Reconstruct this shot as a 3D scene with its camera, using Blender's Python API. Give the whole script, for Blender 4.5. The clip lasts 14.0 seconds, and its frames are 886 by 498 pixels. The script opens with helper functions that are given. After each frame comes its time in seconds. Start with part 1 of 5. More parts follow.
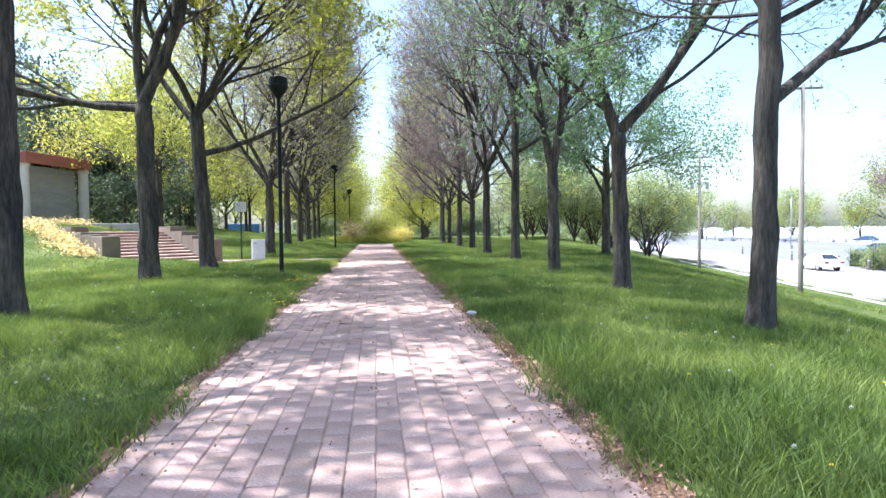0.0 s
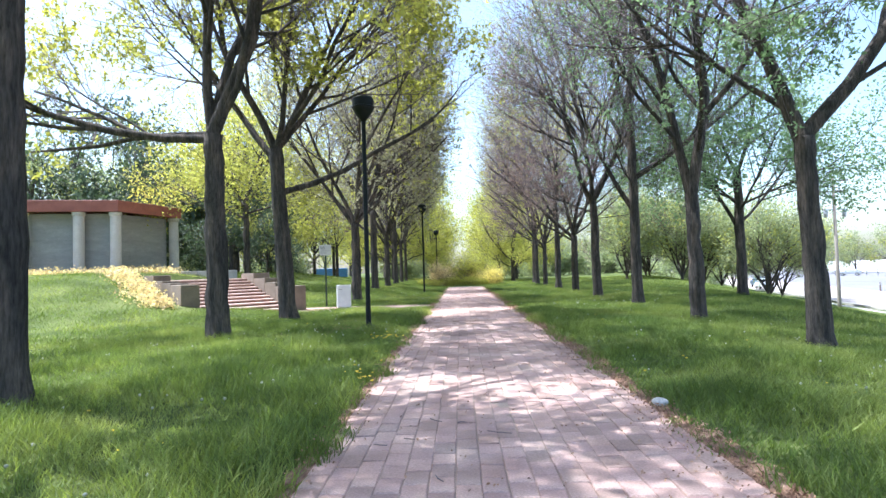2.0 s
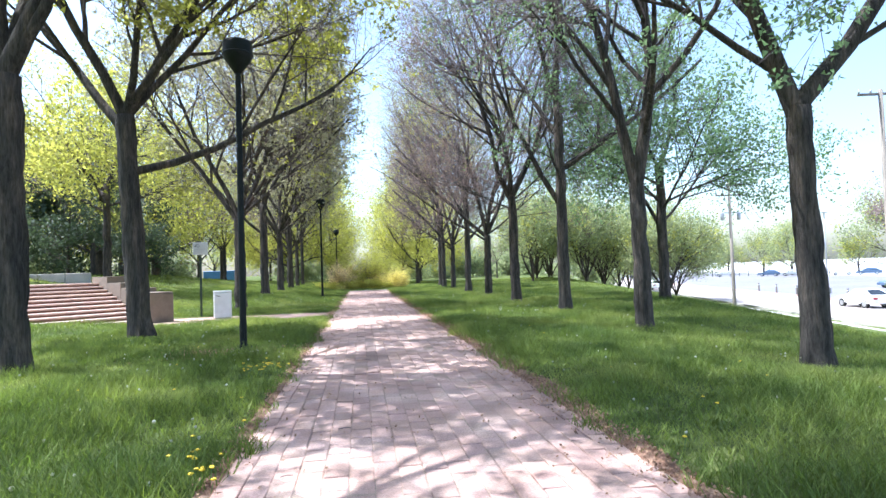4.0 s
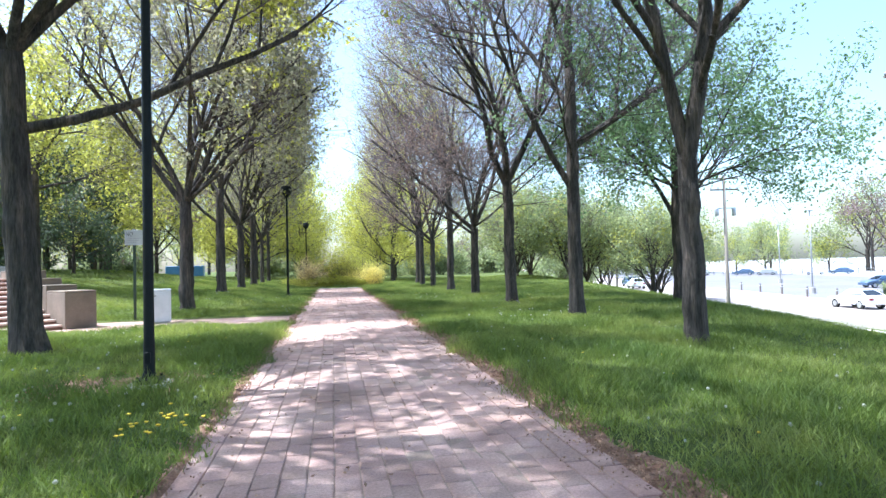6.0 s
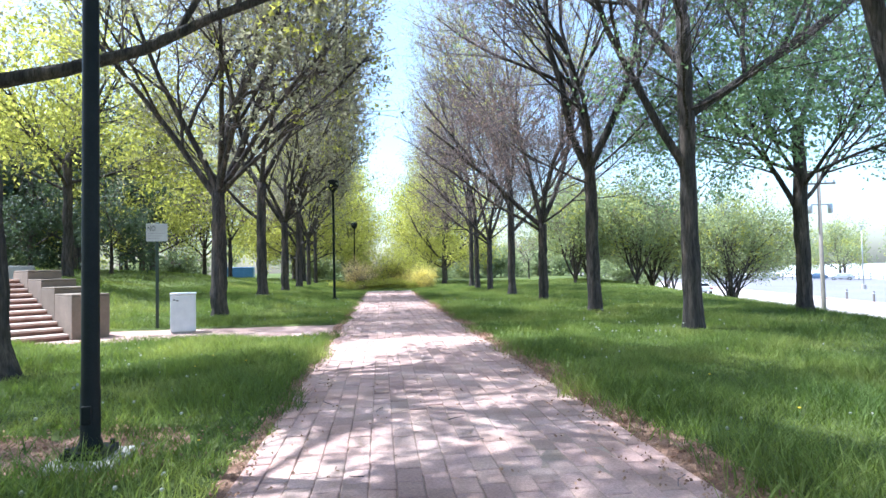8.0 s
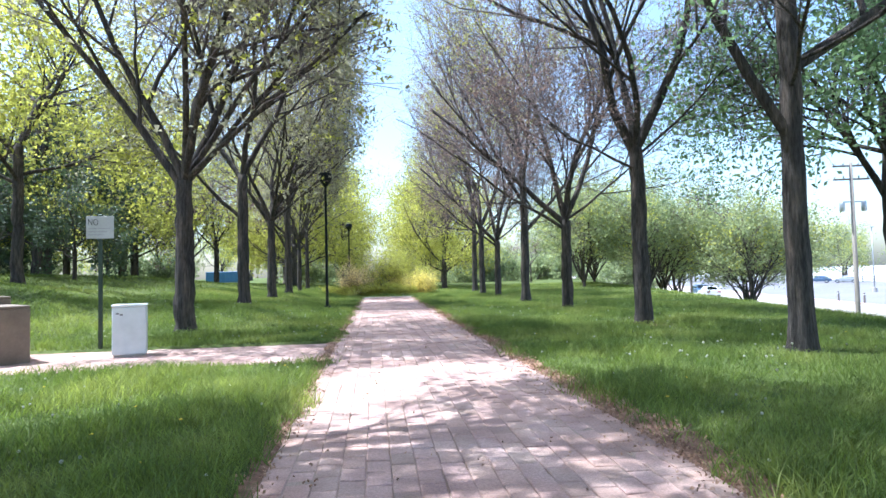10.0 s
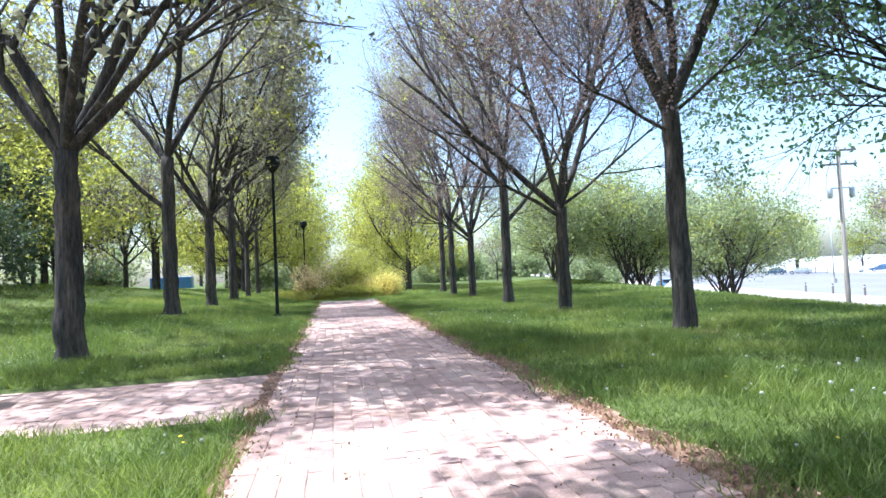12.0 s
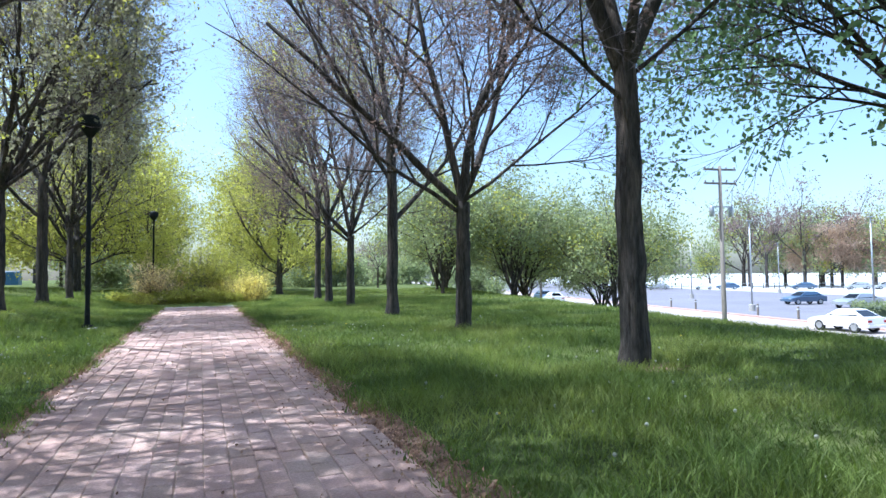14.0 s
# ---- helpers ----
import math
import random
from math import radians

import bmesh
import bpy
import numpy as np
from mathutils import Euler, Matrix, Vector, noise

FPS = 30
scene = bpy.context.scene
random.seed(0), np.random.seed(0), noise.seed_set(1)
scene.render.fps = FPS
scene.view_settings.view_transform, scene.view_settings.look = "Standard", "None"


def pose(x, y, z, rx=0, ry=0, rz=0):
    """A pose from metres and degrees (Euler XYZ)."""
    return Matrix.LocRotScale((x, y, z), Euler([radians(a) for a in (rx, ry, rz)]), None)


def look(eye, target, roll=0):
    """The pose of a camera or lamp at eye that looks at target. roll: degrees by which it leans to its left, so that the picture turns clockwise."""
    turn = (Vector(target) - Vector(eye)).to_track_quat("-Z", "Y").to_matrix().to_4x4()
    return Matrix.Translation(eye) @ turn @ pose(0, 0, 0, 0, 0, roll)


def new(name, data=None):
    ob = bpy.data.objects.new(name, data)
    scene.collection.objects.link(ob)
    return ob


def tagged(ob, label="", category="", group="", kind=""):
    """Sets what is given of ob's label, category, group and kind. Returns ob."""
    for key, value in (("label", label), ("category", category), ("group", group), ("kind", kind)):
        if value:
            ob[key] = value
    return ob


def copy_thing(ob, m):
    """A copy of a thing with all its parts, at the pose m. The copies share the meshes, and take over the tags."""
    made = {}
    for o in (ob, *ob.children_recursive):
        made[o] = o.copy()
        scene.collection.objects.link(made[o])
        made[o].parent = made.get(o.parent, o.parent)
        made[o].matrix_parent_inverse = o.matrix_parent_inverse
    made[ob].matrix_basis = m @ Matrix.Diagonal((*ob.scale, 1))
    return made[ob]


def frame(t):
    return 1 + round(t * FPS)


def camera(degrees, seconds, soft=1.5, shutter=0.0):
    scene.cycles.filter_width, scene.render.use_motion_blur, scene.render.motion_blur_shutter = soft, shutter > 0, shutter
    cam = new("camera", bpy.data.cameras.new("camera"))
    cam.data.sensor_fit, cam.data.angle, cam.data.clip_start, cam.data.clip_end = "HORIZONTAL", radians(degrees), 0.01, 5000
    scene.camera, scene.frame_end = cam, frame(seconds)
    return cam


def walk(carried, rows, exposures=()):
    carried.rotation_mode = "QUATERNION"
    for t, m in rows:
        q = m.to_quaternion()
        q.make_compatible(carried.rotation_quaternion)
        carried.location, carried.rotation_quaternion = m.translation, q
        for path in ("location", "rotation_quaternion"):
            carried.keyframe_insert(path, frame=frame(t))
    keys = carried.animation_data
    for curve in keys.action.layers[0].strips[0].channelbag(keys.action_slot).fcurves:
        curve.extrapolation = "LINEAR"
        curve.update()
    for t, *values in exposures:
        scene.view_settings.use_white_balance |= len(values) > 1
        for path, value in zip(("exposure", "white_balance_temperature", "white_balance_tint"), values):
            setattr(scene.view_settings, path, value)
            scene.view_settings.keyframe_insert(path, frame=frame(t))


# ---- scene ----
cam = camera(74.4, 14.0, soft=1.5)
METRES, EYE, TILT, LEAN, TURN = 21.3, 1.3, -0.2, 0.0, -6.5
ROWS = [
    (0.0, 0.0, 0.0, 0.0, -0.02, -1.88, 0.51),
    (0.5, -0.0068, 0.0261, 0.0007, 1.44, 0.28, 0.65),
    (1.0, -0.0128, 0.0602, 0.0004, 3.36, 0.97, 0.83),
    (1.5, -0.024, 0.095, 0.0016, 5.99, 1.25, 1.45),
    (2.0, -0.036, 0.1328, 0.0015, 8.18, 2.32, 1.74),
    (2.5, -0.0406, 0.1689, 0.0013, 5.38, 3.02, 2.05),
    (3.0, -0.0493, 0.2028, 0.0007, 3.8, 3.36, 1.82),
    (3.5, -0.0536, 0.2351, 0.002, 0.71, 2.62, 1.97),
    (6.0, -0.0707, 0.4145, 0.0015, -4.2, 1.86, 1.47),
    (6.5, -0.0728, 0.4477, 0.0011, -4.53, 2.38, 1.19),
    (7.0, -0.0778, 0.4802, 0.0016, -3.08, 2.92, 1.04),
    (7.5, -0.0842, 0.5139, 0.0017, -0.41, 2.7, 1.03),
    (8.0, -0.0902, 0.5487, 0.0008, 0.4, 2.23, 1.17),
    (8.5, -0.0958, 0.5817, 0.001, -0.46, 2.34, 1.27),
    (9.0, -0.1012, 0.6171, 0.0013, -0.06, 2.6, 1.29),
    (11.5, -0.1323, 0.7912, 0.002, -1.74, 2.45, 2.33),
    (12.0, -0.1331, 0.8354, 0.0007, -4.21, 2.48, 2.67),
    (12.5, -0.1293, 0.8765, 0.0007, -9.8, 2.67, 2.76),
    (13.0, -0.1252, 0.9111, 0.0018, -16.83, 3.13, 2.27),
    (13.5, -0.1177, 0.9477, 0.0017, -18.15, 3.24, 1.47),
    (14.0, -0.1143, 0.9856, 0.0011, -16.01, 2.75, 0.76),
]
walk(cam, [(t, pose(0, 0, EYE, TILT, LEAN, TURN) @ pose(METRES * x, METRES * y, METRES * z, 90 + pitch, roll, yaw)) for t, x, y, z, yaw, pitch, roll in ROWS], [(0.0, 1.42, 5600, 8), (3.0, 1.45, 5600, 8), (6.5, 1.46, 5450, 7), (9.0, 1.4, 5350, 7), (11.5, 1.43, 5400, 7), (12.5, 1.3, 5400, 7), (14.0, 0.96, 5250, 6)])

# ---- light ----
SUN_AZ = math.atan2(-0.943, 0.333)          # towards the sun: left of the path and ahead
SUN_EL = radians(66.0)
world = bpy.data.worlds.new("sky")
scene.world = world
world.use_nodes = True
wn = world.node_tree
wn.nodes.clear()
sky = wn.nodes.new("ShaderNodeTexSky")
sky.sky_type = "NISHITA"
sky.sun_disc = False
sky.sun_elevation = SUN_EL
sky.sun_rotation = SUN_AZ
sky.air_density, sky.dust_density, sky.ozone_density = 1.1, 2.4, 0.6
bg = wn.nodes.new("ShaderNodeBackground")
bg.inputs["Strength"].default_value = 0.15
wo = wn.nodes.new("ShaderNodeOutputWorld")
wn.links.new(sky.outputs[0], bg.inputs[0])
wn.links.new(bg.outputs[0], wo.inputs[0])
sun_data = bpy.data.lights.new("sun", "SUN")
sun_data.energy, sun_data.angle, sun_data.color = 5.0, radians(0.5), (1.0, 0.965, 0.92)
sun = new("sun", sun_data)
to_sun = Vector((math.sin(SUN_AZ) * math.cos(SUN_EL), math.cos(SUN_AZ) * math.cos(SUN_EL), math.sin(SUN_EL)))
sun.matrix_world = look(to_sun * 60, (0, 0, 0))


# ---- materials ----
def ramp(nt, fac, stops):
    n = nt.nodes.new("ShaderNodeValToRGB")
    els = n.color_ramp.elements
    while len(els) < len(stops):
        els.new(0.5)
    for e, (p, c) in zip(els, stops):
        e.position, e.color = p, (*c, 1)
    nt.links.new(fac, n.inputs[0])
    return n.outputs[0]


def noise_tex(nt, vec, scale, detail=4.0, rough=0.6):
    n = nt.nodes.new("ShaderNodeTexNoise")
    n.inputs["Scale"].default_value, n.inputs["Detail"].default_value, n.inputs["Roughness"].default_value = scale, detail, rough
    nt.links.new(vec, n.inputs["Vector"])
    return n.outputs[0]


def mixc(nt, fac, a, b, mode="MIX"):
    n = nt.nodes.new("ShaderNodeMix")
    n.data_type, n.blend_type = "RGBA", mode
    for key, v in (("Factor", fac), ("A", a), ("B", b)):
        idx = {"Factor": 0, "A": 6, "B": 7}[key]
        if isinstance(v, (int, float)):
            n.inputs[idx].default_value = v
        elif isinstance(v, tuple):
            n.inputs[idx].default_value = (*v, 1)
        else:
            nt.links.new(v, n.inputs[idx])
    return n.outputs[2]


def surface(name, colors, scale=3.0, fine=40.0, rough=0.8, metal=0.0, bump=0.3, bump_dist=0.01, stretch=(1, 1, 1),
            vary="", vary_amount=0.25, translucent=0.0, trans_color=None, spec=0.5, coat=0.0, grains=(0.62, 1.25)):
    """colors: the ramp of a coarse noise; a fine noise multiplies it and gives relief; vary: object or island."""
    m = bpy.data.materials.new(name)
    m.use_nodes = True
    nt = m.node_tree
    bsdf = nt.nodes["Principled BSDF"]
    tc = nt.nodes.new("ShaderNodeTexCoord")
    mp = nt.nodes.new("ShaderNodeMapping")
    mp.inputs["Scale"].default_value = stretch
    nt.links.new(tc.outputs["Object"], mp.inputs[0])
    co = mp.outputs[0]
    coarse = noise_tex(nt, co, scale, 3.0)
    finer = noise_tex(nt, co, fine, 5.0, 0.7)
    k = len(colors)
    col = ramp(nt, coarse, [(0.3 + 0.4 * i / max(1, k - 1), c) for i, c in enumerate(colors)])
    grain = ramp(nt, finer, [(0.25, (grains[0],) * 3), (0.75, (grains[1],) * 3)])
    col = mixc(nt, 1.0, col, grain, "MULTIPLY")
    if vary:
        if vary == "object":
            src = nt.nodes.new("ShaderNodeObjectInfo").outputs["Random"]
        else:
            src = nt.nodes.new("ShaderNodeNewGeometry").outputs["Random Per Island"]
        lo, hi = 1 - vary_amount, 1 + vary_amount
        tint = ramp(nt, src, [(0.0, (lo, lo, lo * 0.97)), (0.5, (1.0, 0.97, 1.0)), (1.0, (hi, hi * 0.98, hi * 0.94))])
        col = mixc(nt, 1.0, col, tint, "MULTIPLY")
    nt.links.new(col, bsdf.inputs["Base Color"])
    bsdf.inputs["Roughness"].default_value = rough
    bsdf.inputs["Metallic"].default_value = metal
    bsdf.inputs["Specular IOR Level"].default_value = spec
    bsdf.inputs["Coat Weight"].default_value = coat
    if bump:
        b = nt.nodes.new("ShaderNodeBump")
        b.inputs["Strength"].default_value, b.inputs["Distance"].default_value = bump, bump_dist
        nt.links.new(finer, b.inputs["Height"])
        nt.links.new(b.outputs[0], bsdf.inputs["Normal"])
    if translucent:
        tr = nt.nodes.new("ShaderNodeBsdfTranslucent")
        nt.links.new(mixc(nt, 1.0, col, trans_color or (1.2, 1.2, 0.85), "MULTIPLY"), tr.inputs[0])
        ms = nt.nodes.new("ShaderNodeMixShader")
        ms.inputs[0].default_value = translucent
        nt.links.new(bsdf.outputs[0], ms.inputs[1])
        nt.links.new(tr.outputs[0], ms.inputs[2])
        nt.links.new(ms.outputs[0], nt.nodes["Material Output"].inputs[0])
    return m


M_BARK = surface("bark", [(0.034, 0.031, 0.03), (0.066, 0.057, 0.051), (0.135, 0.105, 0.085)], 1.6, 8.0, 0.9, bump=1.0, bump_dist=0.06, stretch=(4, 4, 0.55), grains=(0.22, 1.9), spec=0.25)
M_TWIG = surface("twig_bark", [(0.10, 0.08, 0.082), (0.18, 0.142, 0.142)], 2, 30, 0.85, bump=0.0)
M_LEAF_Y = surface("spring_leaf", [(0.36, 0.40, 0.085), (0.50, 0.52, 0.15)], 0.6, 9, 0.6, bump=0, vary="island", vary_amount=0.3, translucent=0.6, trans_color=(1.2, 1.12, 0.8), spec=0.3)
M_LEAF_G = surface("mid_leaf", [(0.25, 0.30, 0.15), (0.37, 0.42, 0.235)], 0.5, 9, 0.6, bump=0, vary="island", vary_amount=0.3, translucent=0.6, trans_color=(1.15, 1.15, 0.95), spec=0.3)
M_LEAF_B = surface("bluish_leaf", [(0.17, 0.255, 0.125), (0.29, 0.38, 0.205)], 0.5, 9, 0.5, bump=0, vary="island", vary_amount=0.3, translucent=0.6, trans_color=(1.0, 1.12, 0.95), spec=0.3)
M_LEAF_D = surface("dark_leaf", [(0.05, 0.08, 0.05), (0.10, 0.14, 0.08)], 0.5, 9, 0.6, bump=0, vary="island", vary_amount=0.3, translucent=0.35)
M_GREYBUD = surface("grey_bud", [(0.29, 0.295, 0.21), (0.39, 0.39, 0.29)], 0.7, 9, 0.7, bump=0, vary="island", vary_amount=0.3, translucent=0.6, trans_color=(1.1, 1.05, 0.9), spec=0.2)
M_BUD = surface("bud_leaf", [(0.19, 0.145, 0.15), (0.27, 0.215, 0.205)], 0.7, 9, 0.7, bump=0, vary="island", vary_amount=0.35, translucent=0.4, trans_color=(1.2, 1.0, 0.8))
M_RUST = surface("rust_leaf", [(0.42, 0.33, 0.25), (0.54, 0.45, 0.36)], 0.25, 9, 0.7, bump=0, vary="island", vary_amount=0.15, translucent=0.55, trans_color=(1.15, 1.0, 0.85), spec=0.2)
M_LEAF_F = surface("forsythia_leaf", [(0.64, 0.57, 0.17), (0.76, 0.68, 0.28)], 0.8, 9, 0.6, bump=0, vary="island", vary_amount=0.3, translucent=0.6)
M_PALE = surface("pale_blossom", [(0.60, 0.47, 0.24), (0.72, 0.60, 0.38)], 1.2, 9, 0.7, bump=0, vary="island", vary_amount=0.3, translucent=0.5)
M_GRASS = surface("grass_blade", [(0.092, 0.142, 0.038), (0.175, 0.23, 0.06), (0.34, 0.375, 0.12)], 0.45, 2.6, 0.6, bump=0, vary="island", vary_amount=0.35, translucent=0.42, trans_color=(1.17, 1.23, 0.66), spec=0.25)
# turf darker than the blades, so that gaps between them read as shade
M_TURF = surface("turf", [(0.055, 0.072, 0.022), (0.09, 0.115, 0.034), (0.15, 0.17, 0.058)], 0.6, 14, 0.95, bump=0.6, bump_dist=0.05, spec=0.1)
M_PAVER = surface("paver", [(0.33, 0.21, 0.175), (0.43, 0.29, 0.245), (0.53, 0.385, 0.33)], 1.3, 55, 0.85, bump=0.3, bump_dist=0.004, vary="object", vary_amount=0.17)
M_PAVER_J = surface("paver_far", [(0.33, 0.21, 0.175), (0.43, 0.29, 0.245), (0.53, 0.385, 0.33)], 1.3, 55, 0.85, bump=0.3, bump_dist=0.004, vary="island", vary_amount=0.17)
M_SAND = surface("joint_sand", [(0.29, 0.205, 0.16), (0.41, 0.31, 0.25)], 4, 90, 0.95, bump=0.4, bump_dist=0.004)
M_DIRT = surface("bare_soil", [(0.15, 0.075, 0.045), (0.27, 0.15, 0.095), (0.42, 0.27, 0.19)], 6, 60, 0.95, bump=0.9, bump_dist=0.02, grains=(0.45, 1.4))
M_BLACK = surface("black_metal", [(0.004, 0.006, 0.006), (0.010, 0.013, 0.012)], 5, 60, 0.5, metal=0.0, bump=0.05, bump_dist=0.002, spec=0.2)
M_CONC = surface("concrete", [(0.36, 0.34, 0.31), (0.5, 0.47, 0.43)], 2, 40, 0.9, bump=0.25, bump_dist=0.005)
M_WHITE = surface("weathered_white_paint", [(0.56, 0.60, 0.61), (0.70, 0.73, 0.74)], 2.5, 6, 0.4, bump=0.0, grains=(0.94, 1.05))
M_SIGN = surface("sign_white", [(0.38, 0.385, 0.37), (0.47, 0.475, 0.46)], 4, 30, 0.5, bump=0.03, bump_dist=0.001, grains=(0.9, 1.06))
M_FAINT = surface("faded_ink", [(0.32, 0.32, 0.32), (0.38, 0.38, 0.38)], 4, 30, 0.6, bump=0)
M_INK = surface("sign_ink", [(0.08, 0.08, 0.08), (0.12, 0.12, 0.12)], 4, 30, 0.6, bump=0)
M_POST = surface("green_post", [(0.03, 0.05, 0.035), (0.06, 0.08, 0.06)], 6, 50, 0.5, metal=0.5, bump=0.1, bump_dist=0.002)
# reddish steps: sunlit treads and shaded risers are put into the two colours
M_TREAD = surface("stair_tread", [(0.46, 0.34, 0.285), (0.58, 0.45, 0.385)], 2.5, 40, 0.85, bump=0.3, bump_dist=0.004, vary="object", vary_amount=0.12)
M_STEP = surface("stair_brick", [(0.16, 0.085, 0.065), (0.25, 0.14, 0.105)], 2.5, 40, 0.85, bump=0.3, bump_dist=0.004, vary="object", vary_amount=0.15)
M_STONE = surface("wall_block", [(0.15, 0.12, 0.09), (0.235, 0.19, 0.145)], 1.2, 22, 0.9, bump=0.15, bump_dist=0.006, vary="object", vary_amount=0.15, grains=(0.85, 1.12))
M_COL = surface("column_concrete", [(0.5, 0.47, 0.42), (0.6, 0.57, 0.52)], 2, 30, 0.85, bump=0.2, bump_dist=0.004)
M_PANEL = surface("grey_panel", [(0.27, 0.275, 0.26), (0.36, 0.36, 0.34)], 1.2, 25, 0.8, bump=0.15, bump_dist=0.004, stretch=(1, 1, 3))
M_RUSTROOF = surface("red_fascia", [(0.25, 0.075, 0.05), (0.36, 0.12, 0.08)], 1.5, 30, 0.6, bump=0.1, bump_dist=0.003)
M_WOOD = surface("pole_wood", [(0.15, 0.13, 0.11), (0.29, 0.25, 0.21)], 2, 26, 0.9, bump=0.5, bump_dist=0.01, stretch=(5, 5, 0.6))
M_STEEL = surface("galvanised", [(0.40, 0.41, 0.42), (0.52, 0.53, 0.54)], 4, 40, 0.45, metal=0.7, bump=0.05, bump_dist=0.001)
M_ROAD = surface("road_concrete", [(0.33, 0.285, 0.265), (0.41, 0.355, 0.33)], 0.25, 18, 0.9, bump=0.2, bump_dist=0.006)
M_LOT = surface("lot_asphalt", [(0.15, 0.145, 0.168), (0.195, 0.188, 0.21)], 0.12, 12, 0.9, bump=0.2, bump_dist=0.006)
M_LOT_W = surface("lot_concrete", [(0.42, 0.42, 0.43), (0.52, 0.52, 0.53)], 0.08, 12, 0.9, bump=0.1, bump_dist=0.006)
M_KERB = surface("kerb_red", [(0.42, 0.25, 0.21), (0.52, 0.36, 0.30)], 1.0, 25, 0.85, bump=0.2, bump_dist=0.004)
M_CARW = surface("white_car_paint", [(0.78, 0.78, 0.78), (0.82, 0.82, 0.82)], 1, 10, 0.25, bump=0, coat=0.8, grains=(0.94, 1.05))
M_CARB = surface("blue_car_paint", [(0.05, 0.09, 0.16), (0.06, 0.11, 0.19)], 1, 10, 0.3, bump=0, coat=0.8, grains=(0.94, 1.05))
M_CARS = surface("silver_car_paint", [(0.42, 0.44, 0.46), (0.48, 0.5, 0.52)], 1, 10, 0.3, metal=0.5, bump=0, coat=0.8, grains=(0.94, 1.05))
M_TYRE = surface("tyre_rubber", [(0.015, 0.015, 0.015), (0.03, 0.03, 0.03)], 5, 50, 0.8, bump=0.1)
M_CARGLASS = surface("tinted_glass", [(0.02, 0.025, 0.03), (0.03, 0.035, 0.04)], 1, 10, 0.08, bump=0, grains=(0.94, 1.05))
M_REDLAMP = surface("red_lens", [(0.35, 0.02, 0.02), (0.4, 0.03, 0.03)], 1, 10, 0.2, bump=0)
M_BLUEWALL = surface("blue_painted_metal", [(0.05, 0.14, 0.30), (0.08, 0.19, 0.38)], 1, 20, 0.5, bump=0.05)
M_YELLOW = surface("dandelion_yellow", [(0.75, 0.52, 0.02), (0.85, 0.62, 0.04)], 5, 60, 0.7, bump=0)
M_STEM = surface("flower_stem", [(0.10, 0.18, 0.05), (0.16, 0.25, 0.08)], 5, 60, 0.6, bump=0, translucent=0.3)
M_PUFF = surface("seed_head", [(0.45, 0.46, 0.43), (0.60, 0.60, 0.56)], 40, 300, 0.9, bump=0.6, bump_dist=0.004, translucent=0.5, grains=(0.5, 1.3))
M_LITTER = surface("dry_litter", [(0.24, 0.14, 0.085), (0.44, 0.29, 0.19)], 3, 20, 0.9, bump=0, vary="island", vary_amount=0.4)
M_SLAB = surface("pale_slab", [(0.58, 0.56, 0.52), (0.70, 0.68, 0.64)], 1.5, 40, 0.9, bump=0.2, bump_dist=0.004, grains=(0.85, 1.1))
M_ROCK = surface("pale_stone", [(0.45, 0.43, 0.40), (0.62, 0.60, 0.57)], 4, 40, 0.9, bump=0.5, bump_dist=0.01)


# ---- mesh helpers ----
def mesh_of(bm, name, material, smooth=False):
    me = bpy.data.meshes.new(name)
    bm.to_mesh(me)
    bm.free()
    me.materials.append(material)
    if smooth:
        me.polygons.foreach_set("use_smooth", [True] * len(me.polygons))
    return me


def part(name, bm, material, parent, label="", smooth=False):
    ob = new(name, mesh_of(bm, name, material, smooth))
    ob.parent = parent
    if label:
        tagged(ob, label)
    return ob


def lists_mesh(name, verts, faces, material, smooth=False):
    me = bpy.data.meshes.new(name)
    me.from_pydata(verts, [], faces)
    me.materials.append(material)
    if smooth:
        me.polygons.foreach_set("use_smooth", [True] * len(me.polygons))
    return me


def thing(name, m, label, category, group="", kind=""):
    ob = new(name)
    ob.empty_display_size = 0.2
    ob.matrix_basis = m
    return tagged(ob, label, category, group, kind)


def box(bm, lo, hi, bevel=0.0, turn=None):
    mid = [(a + b) / 2 for a, b in zip(lo, hi)]
    r = bmesh.ops.create_cube(bm, size=1.0)
    for v in r["verts"]:
        v.co = Vector([v.co[i] * (hi[i] - lo[i]) + mid[i] for i in range(3)])
    if bevel:
        edges = list({e for v in r["verts"] for e in v.link_edges})
        r2 = bmesh.ops.bevel(bm, geom=edges, offset=bevel, segments=1, affect="EDGES", profile=0.5)
    if turn is not None:
        done = set()
        for v in bm.verts:
            if v not in done:
                v.co = turn @ v.co
    return bm


def cyl(bm, a, b, r0, r1, n=12):
    a, b = Vector(a), Vector(b)
    q = (b - a).to_track_quat("Z", "Y").to_matrix().to_4x4()
    bmesh.ops.create_cone(bm, cap_ends=True, segments=n, radius1=r0, radius2=r1, depth=(b - a).length, matrix=Matrix.Translation((a + b) / 2) @ q)
    return bm


def lathe(bm, profile, n=20):
    """profile: (r, z) from bottom to top, about z."""
    rings = []
    for r, z in profile:
        rings.append([bm.verts.new((r * math.cos(2 * math.pi * i / n), r * math.sin(2 * math.pi * i / n), z)) for i in range(n)])
    for a, b in zip(rings, rings[1:]):
        for i in range(n):
            bm.faces.new((a[i], a[(i + 1) % n], b[(i + 1) % n], b[i]))
    bm.faces.new(rings[0][::-1])
    bm.faces.new(rings[-1])
    return bm


def smooth01(t):
    t = np.clip(t, 0.0, 1.0)
    return t * t * (3 - 2 * t)


